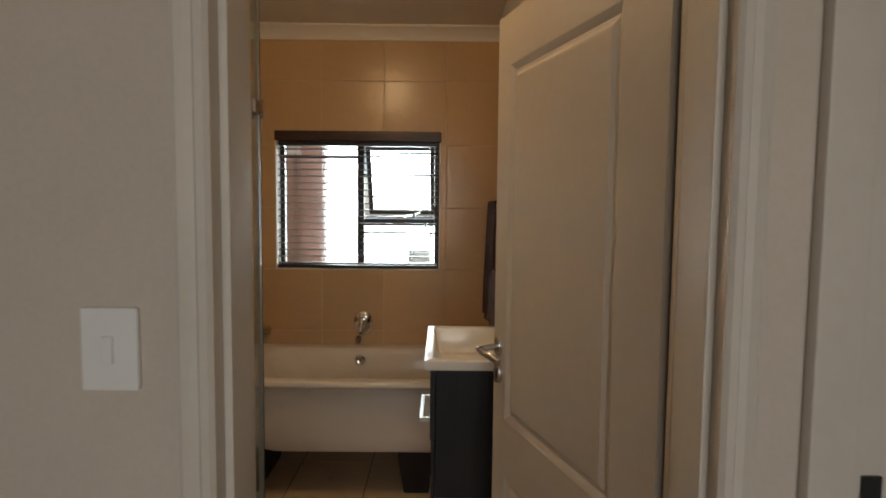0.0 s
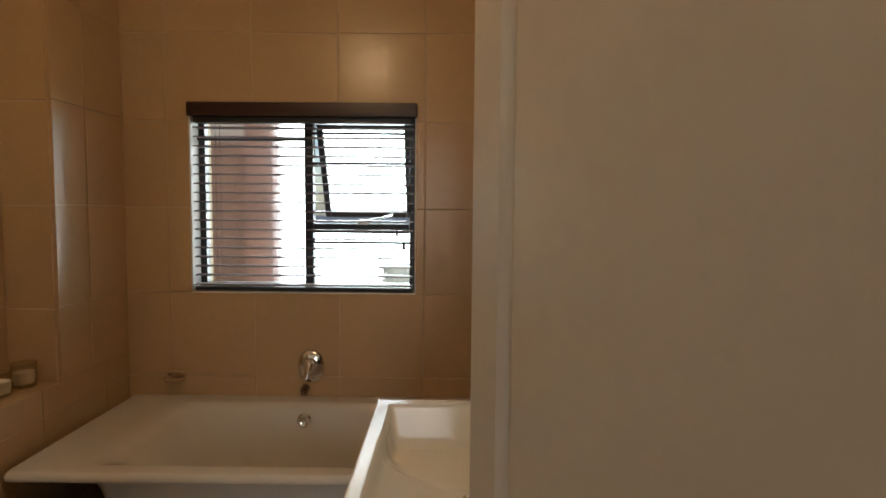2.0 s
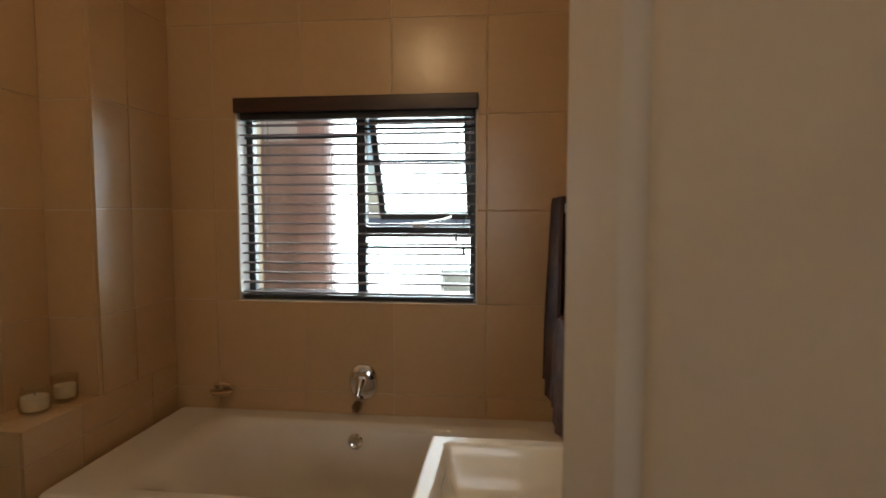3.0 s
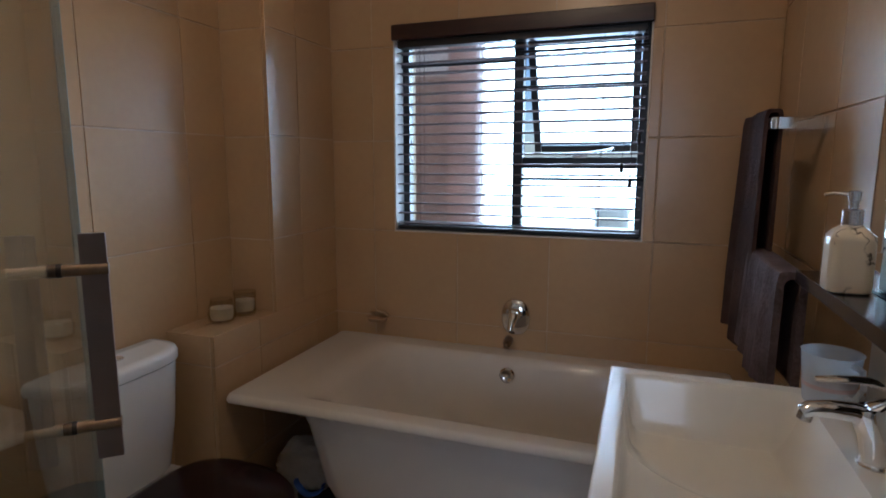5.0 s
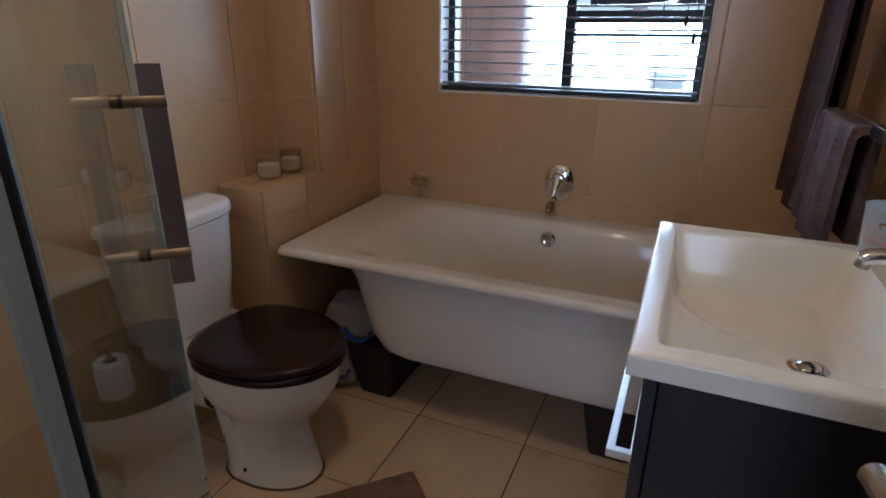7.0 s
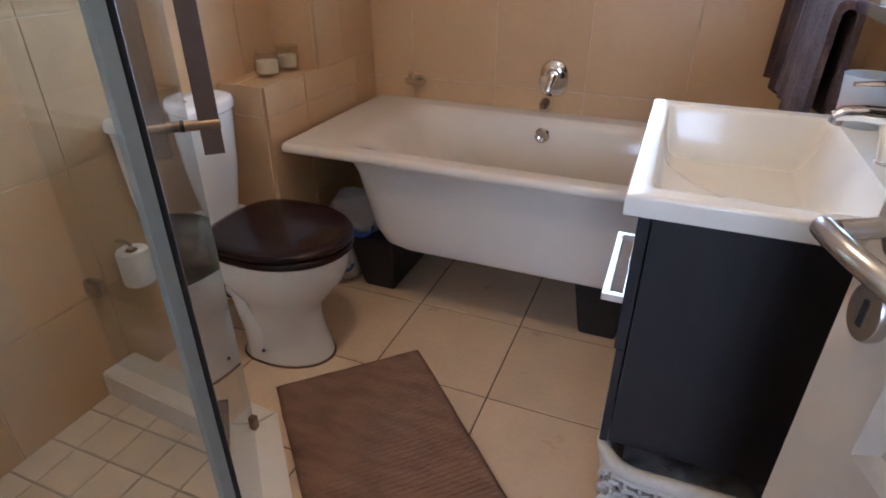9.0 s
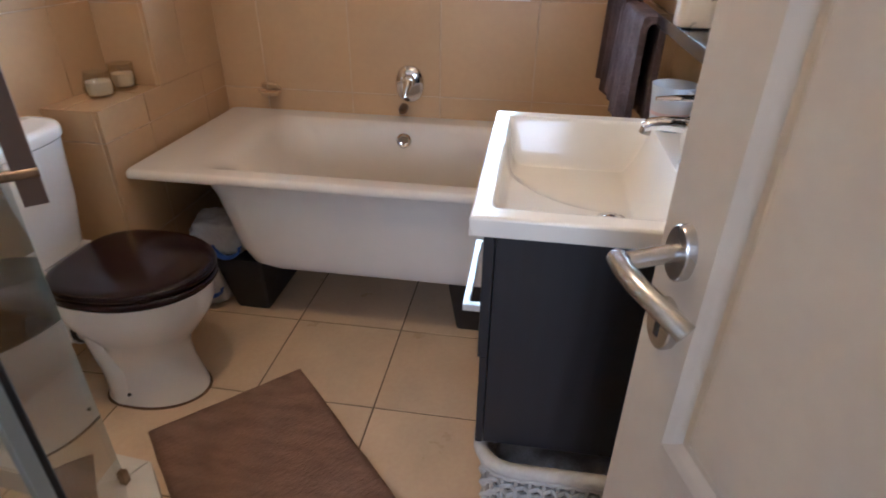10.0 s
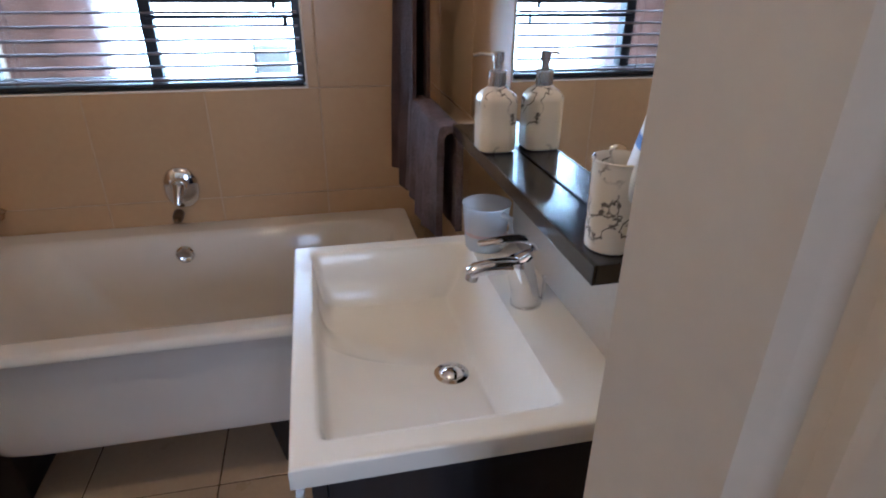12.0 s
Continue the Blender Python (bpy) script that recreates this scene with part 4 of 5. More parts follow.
M_SPLASH = surface("pale_glazed_splashback", (0.72, 0.66, 0.57), 0.13, vary=0.04, scale=5, bump=0.0, wave=0.05)
solid("splashback", box(0.700, RIGHT - 0.0005, 1.975, 2.452, BZ + 0.0015, 1.0585, 0.0015), M_SPLASH, "pale glossy splashback between basin and black shelf", "splashback")

soap = thing("soap_dispenser", (0.645, 2.392, SZ), "white ceramic soap dispenser with ink branches and steel pump", "soap dispenser")
SX, SY = 0.638, 2.392
part("bottle", loft([round_rect(SX - w, SX + w, SY - w, SY + w, w * 0.6, SZ + z, 7) for w, z in ((0.027, 0.001), (0.030, 0.004), (0.0305, 0.02), (0.0305, 0.080), (0.029, 0.087), (0.023, 0.094), (0.015, 0.100), (0.012, 0.103))]), M_INK, soap, angle=60)
pump = part("pump", lathe([(0.0135, 0.102), (0.0140, 0.105), (0.0140, 0.124), (0.012, 0.126), (0.0065, 0.127), (0.006, 0.137), (0.0085, 0.138), (0.0085, 0.152), (0.006, 0.154)], (SX, SY, SZ)), M_STEEL, soap, "brushed steel pump")
part("nozzle", tube([(SX, SY, SZ + 0.148), (SX - 0.022, SY + 0.016, SZ + 0.149), (SX - 0.033, SY + 0.024, SZ + 0.146)], 0.0028, 8), M_STEEL, pump)

cup = thing("toothbrush_cup", (0.655, 2.03, SZ), "white ceramic cup with ink branch pattern", "cup")
CX, CYY = 0.6475, 2.012
part("body", lathe([(0.024, 0.001), (0.026, 0.004), (0.0272, 0.092), (0.0285, 0.097), (0.027, 0.098), (0.025, 0.092), (0.022, 0.008), (0.01, 0.006)], (CX, CYY, SZ)), M_INK_CUP, cup)
tp = thing("toothpaste_tube", (CX, CYY, SZ + 0.02), "white and blue toothpaste tube standing in the cup", "toothpaste")
TM = Matrix.Translation((CX + 0.002, CYY - 0.004, SZ + 0.010)) @ Matrix.Rotation(radians(9), 4, "X") @ Matrix.Rotation(radians(3), 4, "Y") @ Matrix.Rotation(radians(70), 4, "Z")
bm = loft([[(w * math.cos(a), d * math.sin(a), z) for a in [2 * math.pi * k / 20 for k in range(20)]] for w, d, z in ((0.008, 0.008, 0), (0.008, 0.008, 0.016), (0.014, 0.011, 0.024), (0.016, 0.009, 0.07), (0.016, 0.005, 0.11), (0.017, 0.002, 0.130))])
bmesh.ops.transform(bm, matrix=TM, verts=bm.verts)
part("tube", bm, M_SWITCH, tp)
bm = loft([[(w * math.cos(a), d * math.sin(a), z) for a in [2 * math.pi * k / 20 for k in range(20)]] for w, d, z in ((0.0164, 0.0056, 0.106), (0.0168, 0.0042, 0.118))], None, False, False)
bmesh.ops.transform(bm, matrix=TM, verts=bm.verts)
part("band", bm, M_BLUE, tp, "blue printed band")

# ---- towels on the rail ----
rail = thing("towel_rail", (RIGHT, 3.05, 1.36), "flat chrome towel rail on the tiled wall", "towel rail")
part("bar", box(0.598, 0.612, 2.846, 3.226, 1.352, 1.378, 0.002), M_CHROME, rail)
for y in (2.846, 3.210):
    part("bracket", box(0.6125, RIGHT - 0.001, y, y + 0.016, 1.352, 1.378, 0.002), M_CHROME, rail)
low = thing("towel_rail", (RIGHT, 2.72, 1.03), "short chrome towel bar holding the hand towel", "towel rail")
part("bar", tube([(0.610, 2.68, 1.046), (0.610, 2.91, 1.046)], 0.006, 12), M_CHROME, low)
part("bracket", tube([(0.610, 2.72, 1.046), (RIGHT - 0.001, 2.72, 1.046)], 0.005, 12), M_CHROME, low)


def draped(xc, zr, gap, y0, y1, drop_front, drop_back, thick, fold, seed, flare=0.0):
    """Cloth over a bar: a closed sheet hanging on both sides, with folds that deepen downwards."""
    rnd = random.Random(seed)
    ph = [rnd.uniform(0, 6.28) for _ in range(6)]
    path = []
    for k in range(14):
        path.append((-gap, -drop_front * (1 - k / 13), drop_front * (1 - k / 13)))
    for k in range(1, 8):
        a = math.pi * k / 8
        path.append((-gap * math.cos(a), gap * math.sin(a), 0.0))
    for k in range(14):
        path.append((gap, -drop_back * k / 13, drop_back * k / 13))
    cols = 40
    out = bmesh.new()
    sheets = []
    for off in (0, 1):
        rows = []
        for i, (dx, dz, d) in enumerate(path):
            row = []
            for j in range(cols + 1):
                s = j / cols
                y = y0 + (y1 - y0) * s
                w = fold * min(1, 0.25 + d * 2.0)
                fx = w * (math.sin(9 * s + ph[0]) + 0.6 * math.sin(21 * s + ph[1] + 2 * d) + 0.25 * math.sin(43 * s + ph[2]))
                side = -1 if dx < 0 else 1
                x = xc + dx + (fx * 0.5 - flare * d) * (1 if side < 0 else 0.25) + (thick * (-side if off else 0)) * -1
                yy = y + 0.012 * d * math.sin(5 * d + ph[3]) + (s - 0.5) * flare * 0.5 * d
                z = zr + dz + (thick if off and abs(dx) < gap * 0.9 else 0) + 0.006 * math.sin(7 * s + ph[4]) * (d > 0.9 * (drop_front if side < 0 else drop_back))
                row.append(out.verts.new((x, yy, z)))
            rows.append(row)
        sheets.append(rows)
    n = len(path)
    for rows in sheets:
        for i in range(n - 1):
            for j in range(cols):
                out.faces.new((rows[i][j], rows[i][j + 1], rows[i + 1][j + 1], rows[i + 1][j]))
    a, b = sheets
    for i in range(n - 1):
        for j in (0, cols):
            out.faces.new((a[i][j], a[i + 1][j], b[i + 1][j], b[i][j]))
    for i in (0, n - 1):
        for j in range(cols):
            out.faces.new((a[i][j], a[i][j + 1], b[i][j + 1], b[i][j]))
    return out


solid("bath_towel", draped(0.607, 1.379, 0.012, 2.875, 3.155, 0.55, 0.50, 0.008, 0.016, 3, 0.025), M_TOWEL, "dark brown cotton bath towel hanging folded over the rail", "towel")
solid("hand_towel", draped(0.610, 1.046, 0.014, 2.590, 2.920, 0.215, 0.20, 0.014, 0.020, 8, 0.045), M_HTOWEL, "grey-brown terry hand towel hanging over a short rail", "towel")

# ---- shower ----
PA, PB, PC, PD = Vector((-0.086, FRONT, 0)), Vector((-0.086, 1.585, 0)), Vector((-0.500, 2.030, 0)), Vector((LEFT, 2.075, 0))


def offset_path(pts, d):
    out = []
    for i, p in enumerate(pts):
        ns = []
        for a, b in ((i - 1, i), (i, i + 1)):
            if 0 <= a and b < len(pts):
                t = (pts[b] - pts[a]).normalized()
                ns.append(Vector((t.y, -t.x, 0)))
        n = sum(ns, Vector()).normalized()
        out.append(p + n * d / max(0.4, n.dot(ns[0])))
    return out


path = [PA, PB, PC, PD]
outer, inner = offset_path(path, 0.062), offset_path(path, -0.045)
kerb = thing("shower_kerb", (-0.4, 1.8, 0), "low white tiled kerb around the shower", "shower kerb")
for i in range(3):
    q = [outer[i], outer[i + 1], inner[i + 1], inner[i]]
    bm = prism([(v.x, v.y) for v in q], 0.0, 0.095)
    bmesh.ops.bevel(bm, geom=[e for e in bm.edges if all(v.co.z > 0.05 for v in e.verts)], offset=0.004, segments=2, affect="EDGES")
    part("kerb_length", bm, M_KERB, kerb)

screen = thing("shower_screen", (-0.3, 1.8, 0.1), "frameless glass shower screen with a steel-handled door", "shower screen")
GT, GB = 1.84, 0.12


def pane_between(a, b, z0, z1, t=0.006):
    d = (b - a).normalized()
    n = Vector((d.y, -d.x, 0)) * t / 2
    return prism([((a + n).x, (a + n).y), ((b + n).x, (b + n).y), ((b - n).x, (b - n).y), ((a - n).x, (a - n).y)], z0, z1)


def upright(p, d, w, t, z0, z1):
    d = Vector(d).normalized()
    return pane_between(p - d * w / 2, p + d * w / 2, z0, z1, t)


du = (PC - PB).normalized()
dn = Vector((du.y, -du.x, 0))
fix1 = part("fixed_pane", pane_between(PA + Vector((0, 0.003, 0)), PB - Vector((0, 0.006, 0)), 0.096, GT), M_GLASS, screen, "clear fixed glass pane")
gdoor = part("glass_door", pane_between(PB + du * 0.008, PC - du * 0.003, GB, GT), M_GLASS, screen, "clear frameless glass door")
fix2 = part("fixed_pane", pane_between(PC + Vector((-0.012, 0.001, 0)), PD + Vector((0.003, 0, 0)), 0.096, GT), M_GLASS, screen, "clear fixed glass pane")
part("seal", upright(PB + du * 0.004, du, 0.006, 0.010, 0.10, GT), M_BLACK, gdoor, "dark seal strip")
part("hinge_profile", upright(PB - Vector((0.0, 0.012, 0)), (0, 1, 0), 0.016, 0.008, 0.096, GT), surface("pale_seal_strip", (0.27, 0.30, 0.29), 0.35, vary=0.03, bump=0.0), screen, "pale grey sealing profile")
part("glass_edge", upright(PC - du * 0.0015, du, 0.003, 0.0065, GB, GT), M_GEDGE, gdoor, "greenish polished glass edge")
part("glass_edge", upright(PC + Vector((-0.0105, 0.001, 0)), (-1, 0.08, 0), 0.003, 0.0065, 0.096, GT), M_GEDGE, fix2, "greenish polished glass edge")
for z in (0.30, 1.585):
    hg = part("glass_hinge", box(-0.027, 0.030, -0.012, 0.012, z - 0.017, z + 0.017, 0.009, m=Matrix.Translation(PB + du * 0.04) @ Matrix.Rotation(math.atan2(du.y, du.x), 4, "Z")), M_HINGE, screen, "chrome glass-to-glass hinge")
    part("hinge_plate", box(-0.012, 0.012, -0.028, 0.027, z - 0.017, z + 0.017, 0.009, m=Matrix.Translation(PB - Vector((0, 0.030, 0)))), M_HINGE, hg)
    part("hinge_pin", lathe([(0.004, -0.024), (0.011, -0.021), (0.011, 0.021), (0.004, 0.024)], (PB.x, PB.y, z), 14), M_HINGE, hg)
for z in (0.36, 1.5):
    part("wall_clip", box(LEFT + 0.001, LEFT + 0.05, PD.y - 0.013, PD.y + 0.013, z - 0.022, z + 0.022, 0.003), M_STEEL, screen, "steel wall clip")
part("foot_clip", box(-0.012, 0.012, -0.010, 0.010, 0.098, 0.135, 0.003, m=Matrix.Translation(PC - du * 0.012)), M_BRASS, screen)
part("brace", tube([tuple(PB + Vector((0, -0.02, GT + 0.004))), (PB.x + 0.0, FRONT + 0.25, GT + 0.05), (PB.x, FRONT + 0.004, GT + 0.08)], 0.009, 12), M_STEEL, screen, "steel support arm")
# vertical flat-bar pull handle on two standoffs
HP = PB + du * 0.440
part("pull_bar", box(-0.004, 0.004, -0.016, 0.016, 0.862, 1.182, 0.0015, m=Matrix.Translation(HP + dn * 0.043) @ Matrix.Rotation(math.atan2(du.y, du.x), 4, "Z")), surface("dark_brushed_steel", (0.24, 0.19, 0.175), 0.36, 1.0, vary=0.02, bump=0, rvar=0.05), gdoor, "brushed steel flat pull bar")
for z in (0.912, 1.133):
    part("standoff", tube([HP + dn * 0.003 + Vector((0, 0, z)), HP + dn * 0.060 + Vector((0, 0, z))], 0.0085, 14), M_BRASS, gdoor, "round metal standoff")
    part("collar", tube([HP + dn * -0.010 + Vector((0, 0, z)), HP + dn * 0.006 + Vector((0, 0, z))], 0.0095, 14), M_BLACK, gdoor)
for ob in (fix1, gdoor, fix2):
    ob.visible_shadow = False

# ---- laundry basket under the vanity ----
basket = thing("laundry_basket", (0.52, 2.05, 0), "white woven wicker basket under the vanity", "basket")
KX0, KX1, KY0, KY1, KZ = 0.332, 0.690, 1.945, 2.24, 0.418


def weave(z, grow, wob):
    ring = round_rect(KX0 - grow, KX1 + grow, KY0 - grow, KY1 + grow, 0.06, z, 10)
    pts = []
    for i, p in enumerate(ring):
        q = ring[(i + 1) % len(ring)]
        for f in (0.0, 0.25, 0.5, 0.75) if (Vector(p) - Vector(q)).length > 0.1 else (0.0,):
            pts.append(Vector(p).lerp(Vector(q), f))
    # spread evenly
    total, out = 0.0, []
    segs = [(pts[i], pts[(i + 1) % len(pts)]) for i in range(len(pts))]
    length = sum((b - a).length for a, b in segs)
    n = 96
    k = 0
    for a, b in segs:
        l = (b - a).length
        while k < n and total + l >= length * k / n:
            out.append(a.lerp(b, (length * k / n - total) / max(l, 1e-9)))
            k += 1
        total += l
    c = Vector(((KX0 + KX1) / 2, (KY0 + KY1) / 2, z))
    res = []
    for i, p in enumerate(out):
        d = (p - c).normalized()
        res.append(p + d * wob * (1 if i % 2 else -1))
    return res


def ring_tube(points, r, n=6, flat=1.0):
    rings = []
    m = len(points)
    for i, p in enumerate(points):
        d = (points[(i + 1) % m] - points[i - 1]).normalized()
        a = d.cross(Vector((0, 0, 1))).normalized()
        rings.append([p + a * r * math.cos(2 * math.pi * k / n) + Vector((0, 0, r * flat * math.sin(2 * math.pi * k / n))) for k in range(n)])
    rings.append(rings[0])
    return loft(rings, None, False, False)


for k in range(19):
    z = 0.012 + k * 0.0195
    part("cane", ring_tube(weave(z, -0.022 + 0.022 * z / KZ, 0.004 if k % 2 else -0.004), 0.0058, 6, 1.15), M_WICKER, basket)
part("rim", ring_tube(weave(KZ - 0.006, 0.003, 0.0), 0.013, 10), M_WICKER, basket)
part("rim", ring_tube(weave(KZ - 0.024, 0.001, 0.0015), 0.009, 8), M_WICKER, basket)
st = [weave(z, -0.022 + 0.022 * z / KZ, 0.0) for z in (0.005, KZ - 0.01)]
for i in range(0, 96, 2):
    part("stake", tube([st[0][i], st[1][i]], 0.004, 6), M_WICKER, basket)
part("base", box(KX0 + 0.03, KX1 - 0.03, KY0 + 0.03, KY1 - 0.03, 0.002, 0.012, 0.003), M_WICKER, basket)
random.seed(11)
cloth = bmesh.new()
bmesh.ops.create_grid(cloth, x_segments=34, y_segments=30, size=0.5)
for v in cloth.verts:
    x, y = v.co.x * (KX1 - KX0 - 0.05), v.co.y * (KY1 - KY0 - 0.05)
    h = 0.045 * noise.noise(Vector((x * 9, y * 9, 1.3))) + 0.02 * noise.noise(Vector((x * 26, y * 26, 4.0)))
    edge = max(abs(v.co.x), abs(v.co.y)) * 2
    v.co = Vector(((KX0 + KX1) / 2 + x, (KY0 + KY1) / 2 + y, 0.362 + h * 0.7 - (0.18 if edge > 0.97 else 0.03 * edge ** 4)))
solid("laundry", cloth, M_CLOTH, "crumpled grey washing lying in the wicker basket", "laundry")

# ---- bath mat ----
A, B = Vector((-0.282, 2.560, 0)), Vector((-0.602, 2.243, 0))
mx = (A - B).normalized()
my = Vector((mx.y, -mx.x, 0))
matm = Matrix(((mx.x, my.x, 0, B.x), (mx.y, my.y, 0, B.y), (0, 0, 1, 0), (0, 0, 0, 1)))
MW, ML = (A - B).length, 0.74
bm = bmesh.new()
nx, ny = 46, 150
rows = []
for j in range(ny + 1):
    row = []
    for i in range(nx + 1):
        u, v = MW * i / nx, ML * j / ny
        e = min(u, MW - u, v, ML - v)
        z = 0.004 + 0.009 * min(1, e / 0.008) + (0.0022 * math.sin(2 * math.pi * v / 0.0148) + 0.0022 * noise.noise(Vector((u * 60, v * 60, 0))) + 0.0012 * noise.noise(Vector((u * 170, v * 170, 2)))) * (e > 0.006)
        wob = 0.003 * noise.noise(Vector((u * 12, v * 12, 7)))
        row.append(bm.verts.new((u + wob, v + wob, z)))
    rows.append(row)
for j in range(ny):
    for i in range(nx):
        bm.faces.new((rows[j][i], rows[j][i + 1], rows[j + 1][i + 1], rows[j + 1][i]))
rim = [r[0] for r in rows][::-1] + rows[0][1:] + [r[-1] for r in rows][1:] + rows[-1][-2:0:-1]
low_ring = [bm.verts.new((v.co.x, v.co.y, 0.0005)) for v in rim]
for i in range(len(rim)):
    j = (i + 1) % len(rim)
    bm.faces.new((rim[i], rim[j], low_ring[j], low_ring[i]))
bm.faces.new(low_ring)
bmesh.ops.transform(bm, matrix=matm, verts=bm.verts)
solid("bath_mat", bm, M_MAT, "brown ribbed cotton bath mat lying by the shower", "bath mat", angle=80)


# ---- tiles of walls and floors ----
def clip_poly(poly, planes):
    """Keep the part of a polygon where a*x + b*y <= c for every plane."""
    for a, b, c in planes:
        out = []
        for i, p in enumerate(poly):
            q = poly[(i + 1) % len(poly)]
            dp, dq = a * p[0] + b * p[1] - c, a * q[0] + b * q[1] - c
            if dp <= 0:
                out.append(p)
            if dp * dq < 0:
                t = dp / (dp - dq)
                out.append((p[0] + (q[0] - p[0]) * t, p[1] + (q[1] - p[1]) * t))
        poly = out
        if len(poly) < 3:
            return []
    return poly


def tile_bm(rects, depth, ch=0.0012):
    """Slabs with a chamfered face; u, v in the wall's plane, w out of it."""
    bm = bmesh.new()
    for poly, inset in rects:
        cx, cy = sum(p[0] for p in poly) / len(poly), sum(p[1] for p in poly) / len(poly)
        face = [(p[0] + math.copysign(min(ch, abs(cx - p[0])), cx - p[0]) * inset, p[1] + math.copysign(min(ch, abs(cy - p[1])), cy - p[1]) * inset) for p in poly]
        loft([[(*p, 0.0) for p in poly], [(*p, depth - ch * 0.6) for p in poly], [(*p, depth) for p in face]], bm, cap0=False)
    return bm


def tile_wall(parent, material, m, u0, u1, v0, v1, us, vs, pitch, grout, holes=(), planes=(), name="tile", depth=G):
    """Tiles over a rectangle, in courses through us and vs, cut round holes; alike pieces share one mesh."""
    shared = {}
    i0, i1 = math.floor((u0 - us) / pitch), math.ceil((u1 - us) / pitch)
    j0, j1 = math.floor((v0 - vs) / pitch), math.ceil((v1 - vs) / pitch)
    for i in range(i0, i1):
        for j in range(j0, j1):
            a0, a1 = max(u0, us + i * pitch + grout / 2), min(u1, us + (i + 1) * pitch - grout / 2)
            b0, b1 = max(v0, vs + j * pitch + grout / 2), min(v1, vs + (j + 1) * pitch - grout / 2)
            if a1 - a0 < 0.006 or b1 - b0 < 0.006:
                continue
            rects = [(a0, a1, b0, b1)]
            for h0, h1, k0, k1 in holes:
                nxt = []
                for x0, x1, y0, y1 in rects:
                    if x1 <= h0 or x0 >= h1 or y1 <= k0 or y0 >= k1:
                        nxt.append((x0, x1, y0, y1))
                        continue
                    for r in ((x0, min(x1, h0), y0, y1), (max(x0, h1), x1, y0, y1), (max(x0, h0), min(x1, h1), y0, min(y1, k0)), (max(x0, h0), min(x1, h1), max(y0, k1), y1)):
                        if r[1] - r[0] > 0.002 and r[3] - r[2] > 0.002:
                            nxt.append(r)
                rects = nxt
            polys = [clip_poly([(x0, y0), (x1, y0), (x1, y1), (x0, y1)], planes) for x0, x1, y0, y1 in rects]
            polys = [[(p[0] - a0, p[1] - b0) for p in q] for q in polys if q]
            if not polys:
                continue
            key = tuple(tuple((round(p[0], 4), round(p[1], 4)) for p in q) for q in polys)
            if key not in shared:
                shared[key] = finish(tile_bm([(q, 1 if len(polys) == 1 else 0) for q in polys], depth), name, material, False)
            ob = new(name, shared[key])
            ob.matrix_world = m @ Matrix.Translation((a0, b0, 0))
            under(ob, parent)
            ob.matrix_basis = m @ Matrix.Translation((a0, b0, 0))


def plane_m(origin, u, v):
    u, v = Vector(u), Vector(v)
    w = u.cross(v)
    return Matrix(((u.x, v.x, w.x, origin[0]), (u.y, v.y, w.y, origin[1]), (u.z, v.z, w.z, origin[2]), (0, 0, 0, 1)))


TP, GR = 0.346, 0.0045
tile_wall(wall_north, M_TILE, plane_m((0, BACK + G, 0), (1, 0, 0), (0, 0, 1)), DUCT, RIGHT, 0, CEIL - 0.005, 0.028, 1.013, TP, GR, [(WX0, WX1, WZ0, WZ1)])
tile_wall(wall_west, M_TILE, plane_m((LEFT - G, 0, 0), (0, 1, 0), (0, 0, 1)), FRONT, STEP, 0, CEIL - 0.005, 2.815, 1.020, TP, GR, [(LEDGE_Y, 3.5, 0, LEDGE_Z)])
tile_wall(wall_duct, M_TILE, plane_m((DUCT - G, 0, 0), (0, 1, 0), (0, 0, 1)), STEP, BACK - 0.0005, LEDGE_Z, CEIL - 0.005, 2.815, 1.020, TP, GR)
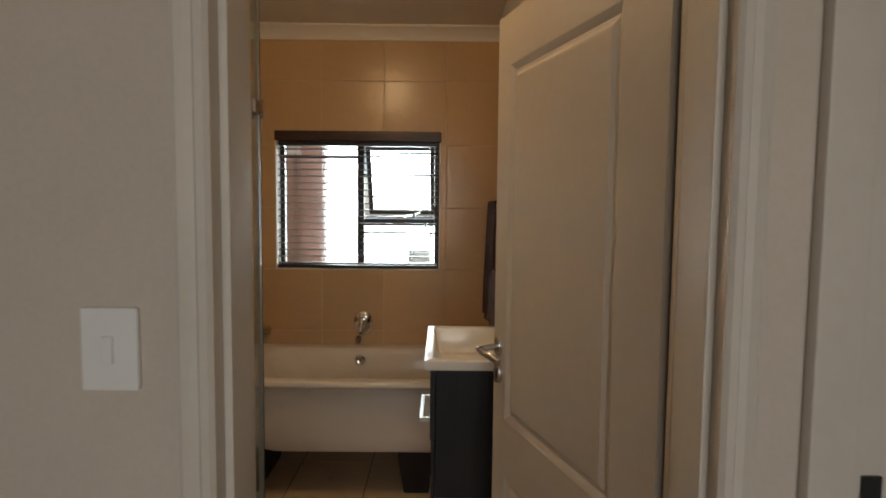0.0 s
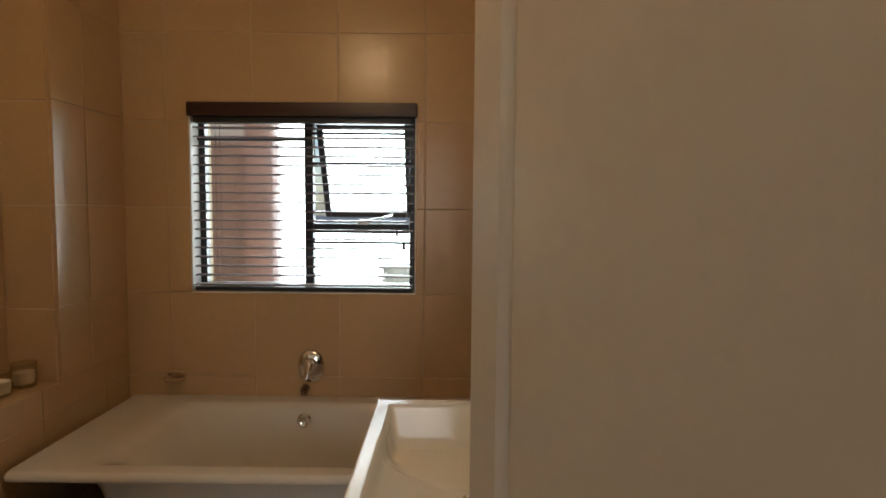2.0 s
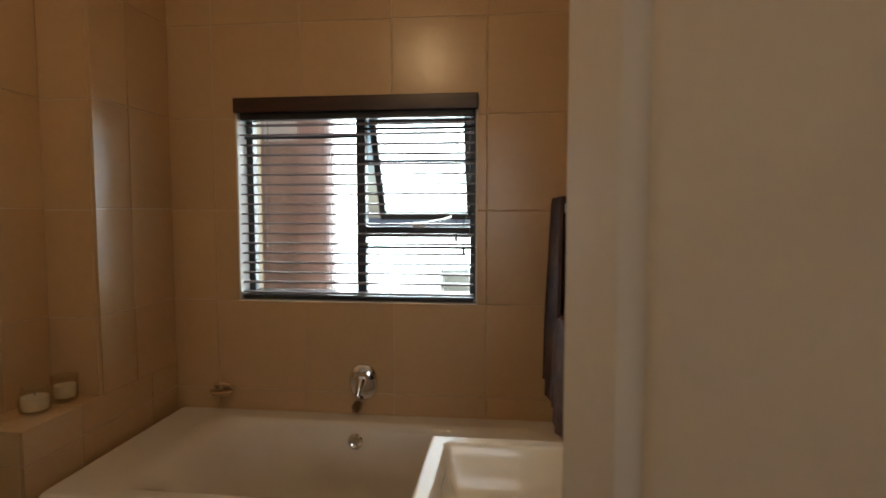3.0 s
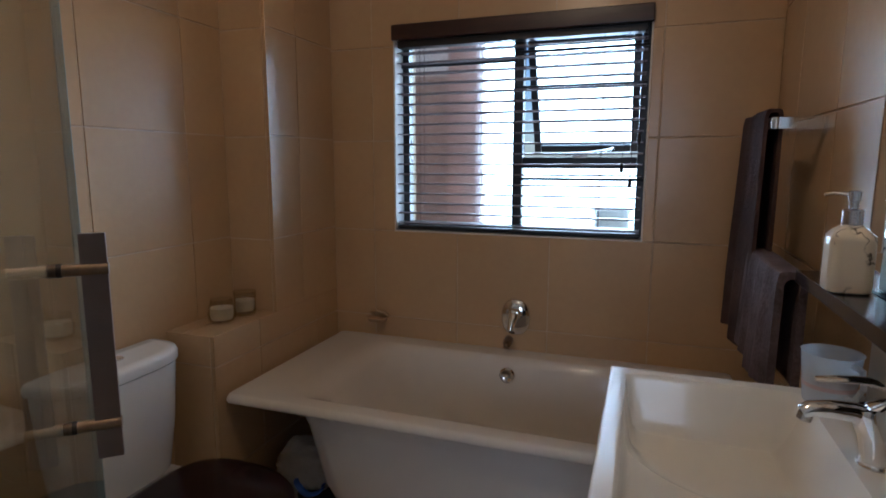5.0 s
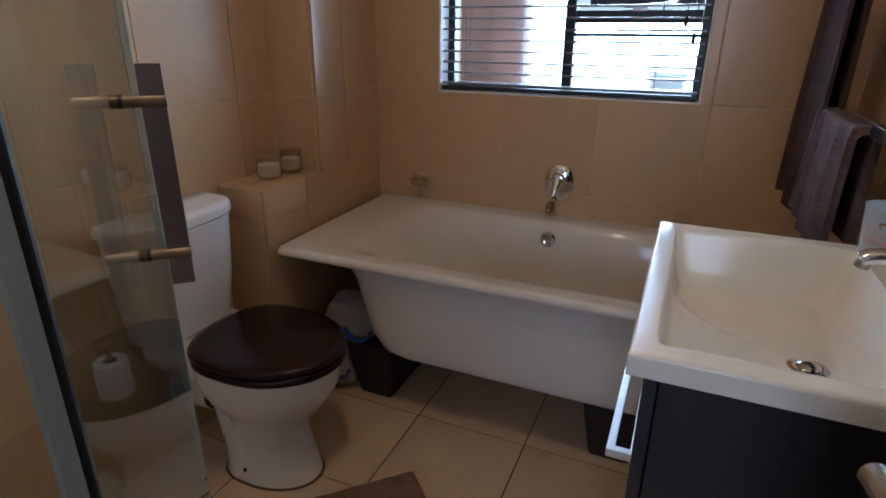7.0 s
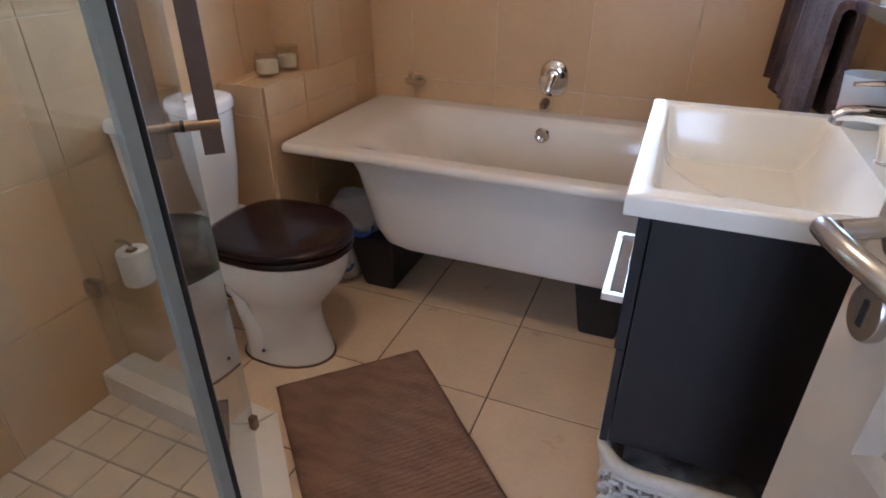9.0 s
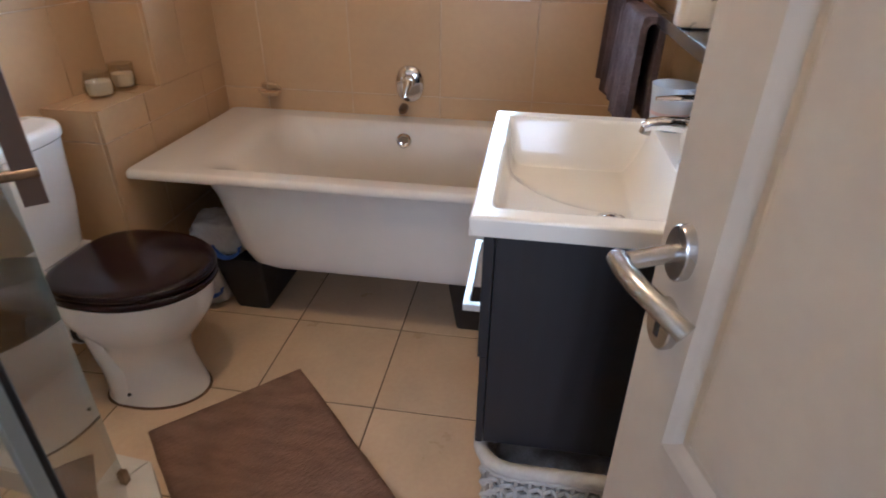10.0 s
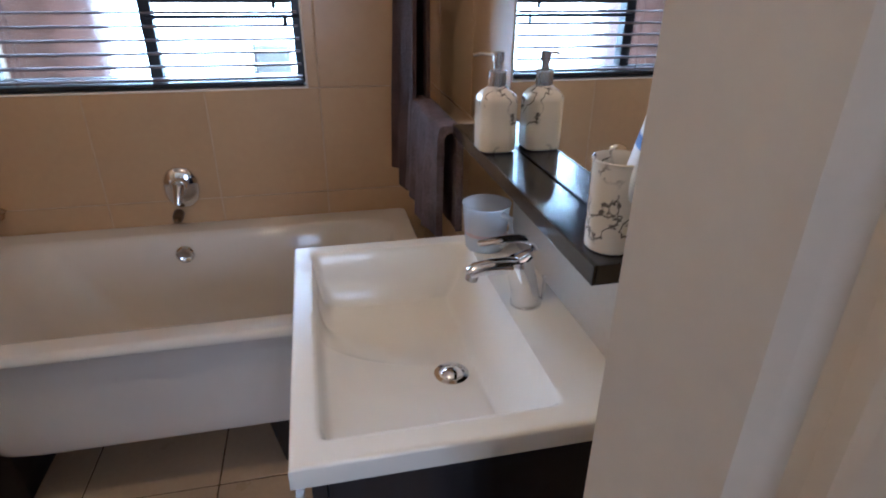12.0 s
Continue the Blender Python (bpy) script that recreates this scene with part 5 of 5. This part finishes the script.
tile_wall(wall_duct, M_TILE, plane_m((0, STEP + G, 0), (1, 0, 0), (0, 0, 1)), LEFT, DUCT, LEDGE_Z, CEIL - 0.005, -1.2, 1.015, TP, GR)
tile_wall(wall_ledge, M_TILE, plane_m((DUCT - G, 0, 0), (0, 1, 0), (0, 0, 1)), LEDGE_Y, BACK - 0.0005, 0, LEDGE_Z - 0.001, 2.895, 0.67, TP, GR)
tile_wall(wall_ledge, M_TILE, plane_m((0, LEDGE_Y + G, 0), (1, 0, 0), (0, 0, 1)), LEFT, DUCT, 0, LEDGE_Z - 0.001, -1.2, 0.67, TP, GR)
tile_wall(wall_ledge, M_TILE, plane_m((0, 0, LEDGE_Z - G), (1, 0, 0), (0, 1, 0)), LEFT, DUCT, LEDGE_Y, STEP, -1.3, 2.55, TP, GR)
tile_wall(wall_east, M_TILE, plane_m((RIGHT + G, 0, 0), (0, -1, 0), (0, 0, 1)), -BACK + 0.0005, -FRONT, 0, CEIL - 0.005, -2.46, 1.040, TP, GR)
FP = 0.372
tile_wall(floor, M_FLOOR, plane_m((0, 0, -G), (1, 0, 0), (0, 1, 0)), LEFT, RIGHT, HALL + 0.06, BACK, -0.011, 2.812, FP, 0.005)
tile_wall(floor, M_FLOOR, plane_m((0, 0, -G), (1, 0, 0), (0, 1, 0)), -2.2, 2.2, -1.2, HALL + 0.055, -0.011, 2.812, FP, 0.005)
# shower floor of small tiles inside the kerb
shower_planes = []
for i in range(3):
    p, q = inner[i], inner[i + 1]
    t = (q - p).normalized()
    shower_planes.append((t.y, -t.x, t.y * p.x - t.x * p.y))
bed = [(inner[0].x, FRONT), (inner[0].x, inner[1].y), (inner[2].x, inner[2].y), (LEFT, inner[3].y), (LEFT, FRONT)]
tray = tagged(solid("shower_floor", prism(bed, 0.0002, 0.012), surface("shower_grout", (0.42, 0.36, 0.29), 0.9, bump=0.2)), "small square beige tiles on the shower floor", "shower floor", "", "structure")
tile_wall(tray, M_MOSAIC, plane_m((0, 0, 0.012), (1, 0, 0), (0, 1, 0)), LEFT, inner[0].x, FRONT, 2.10, -0.933, 1.966, 0.1135, 0.006, (), shower_planes, depth=0.004)
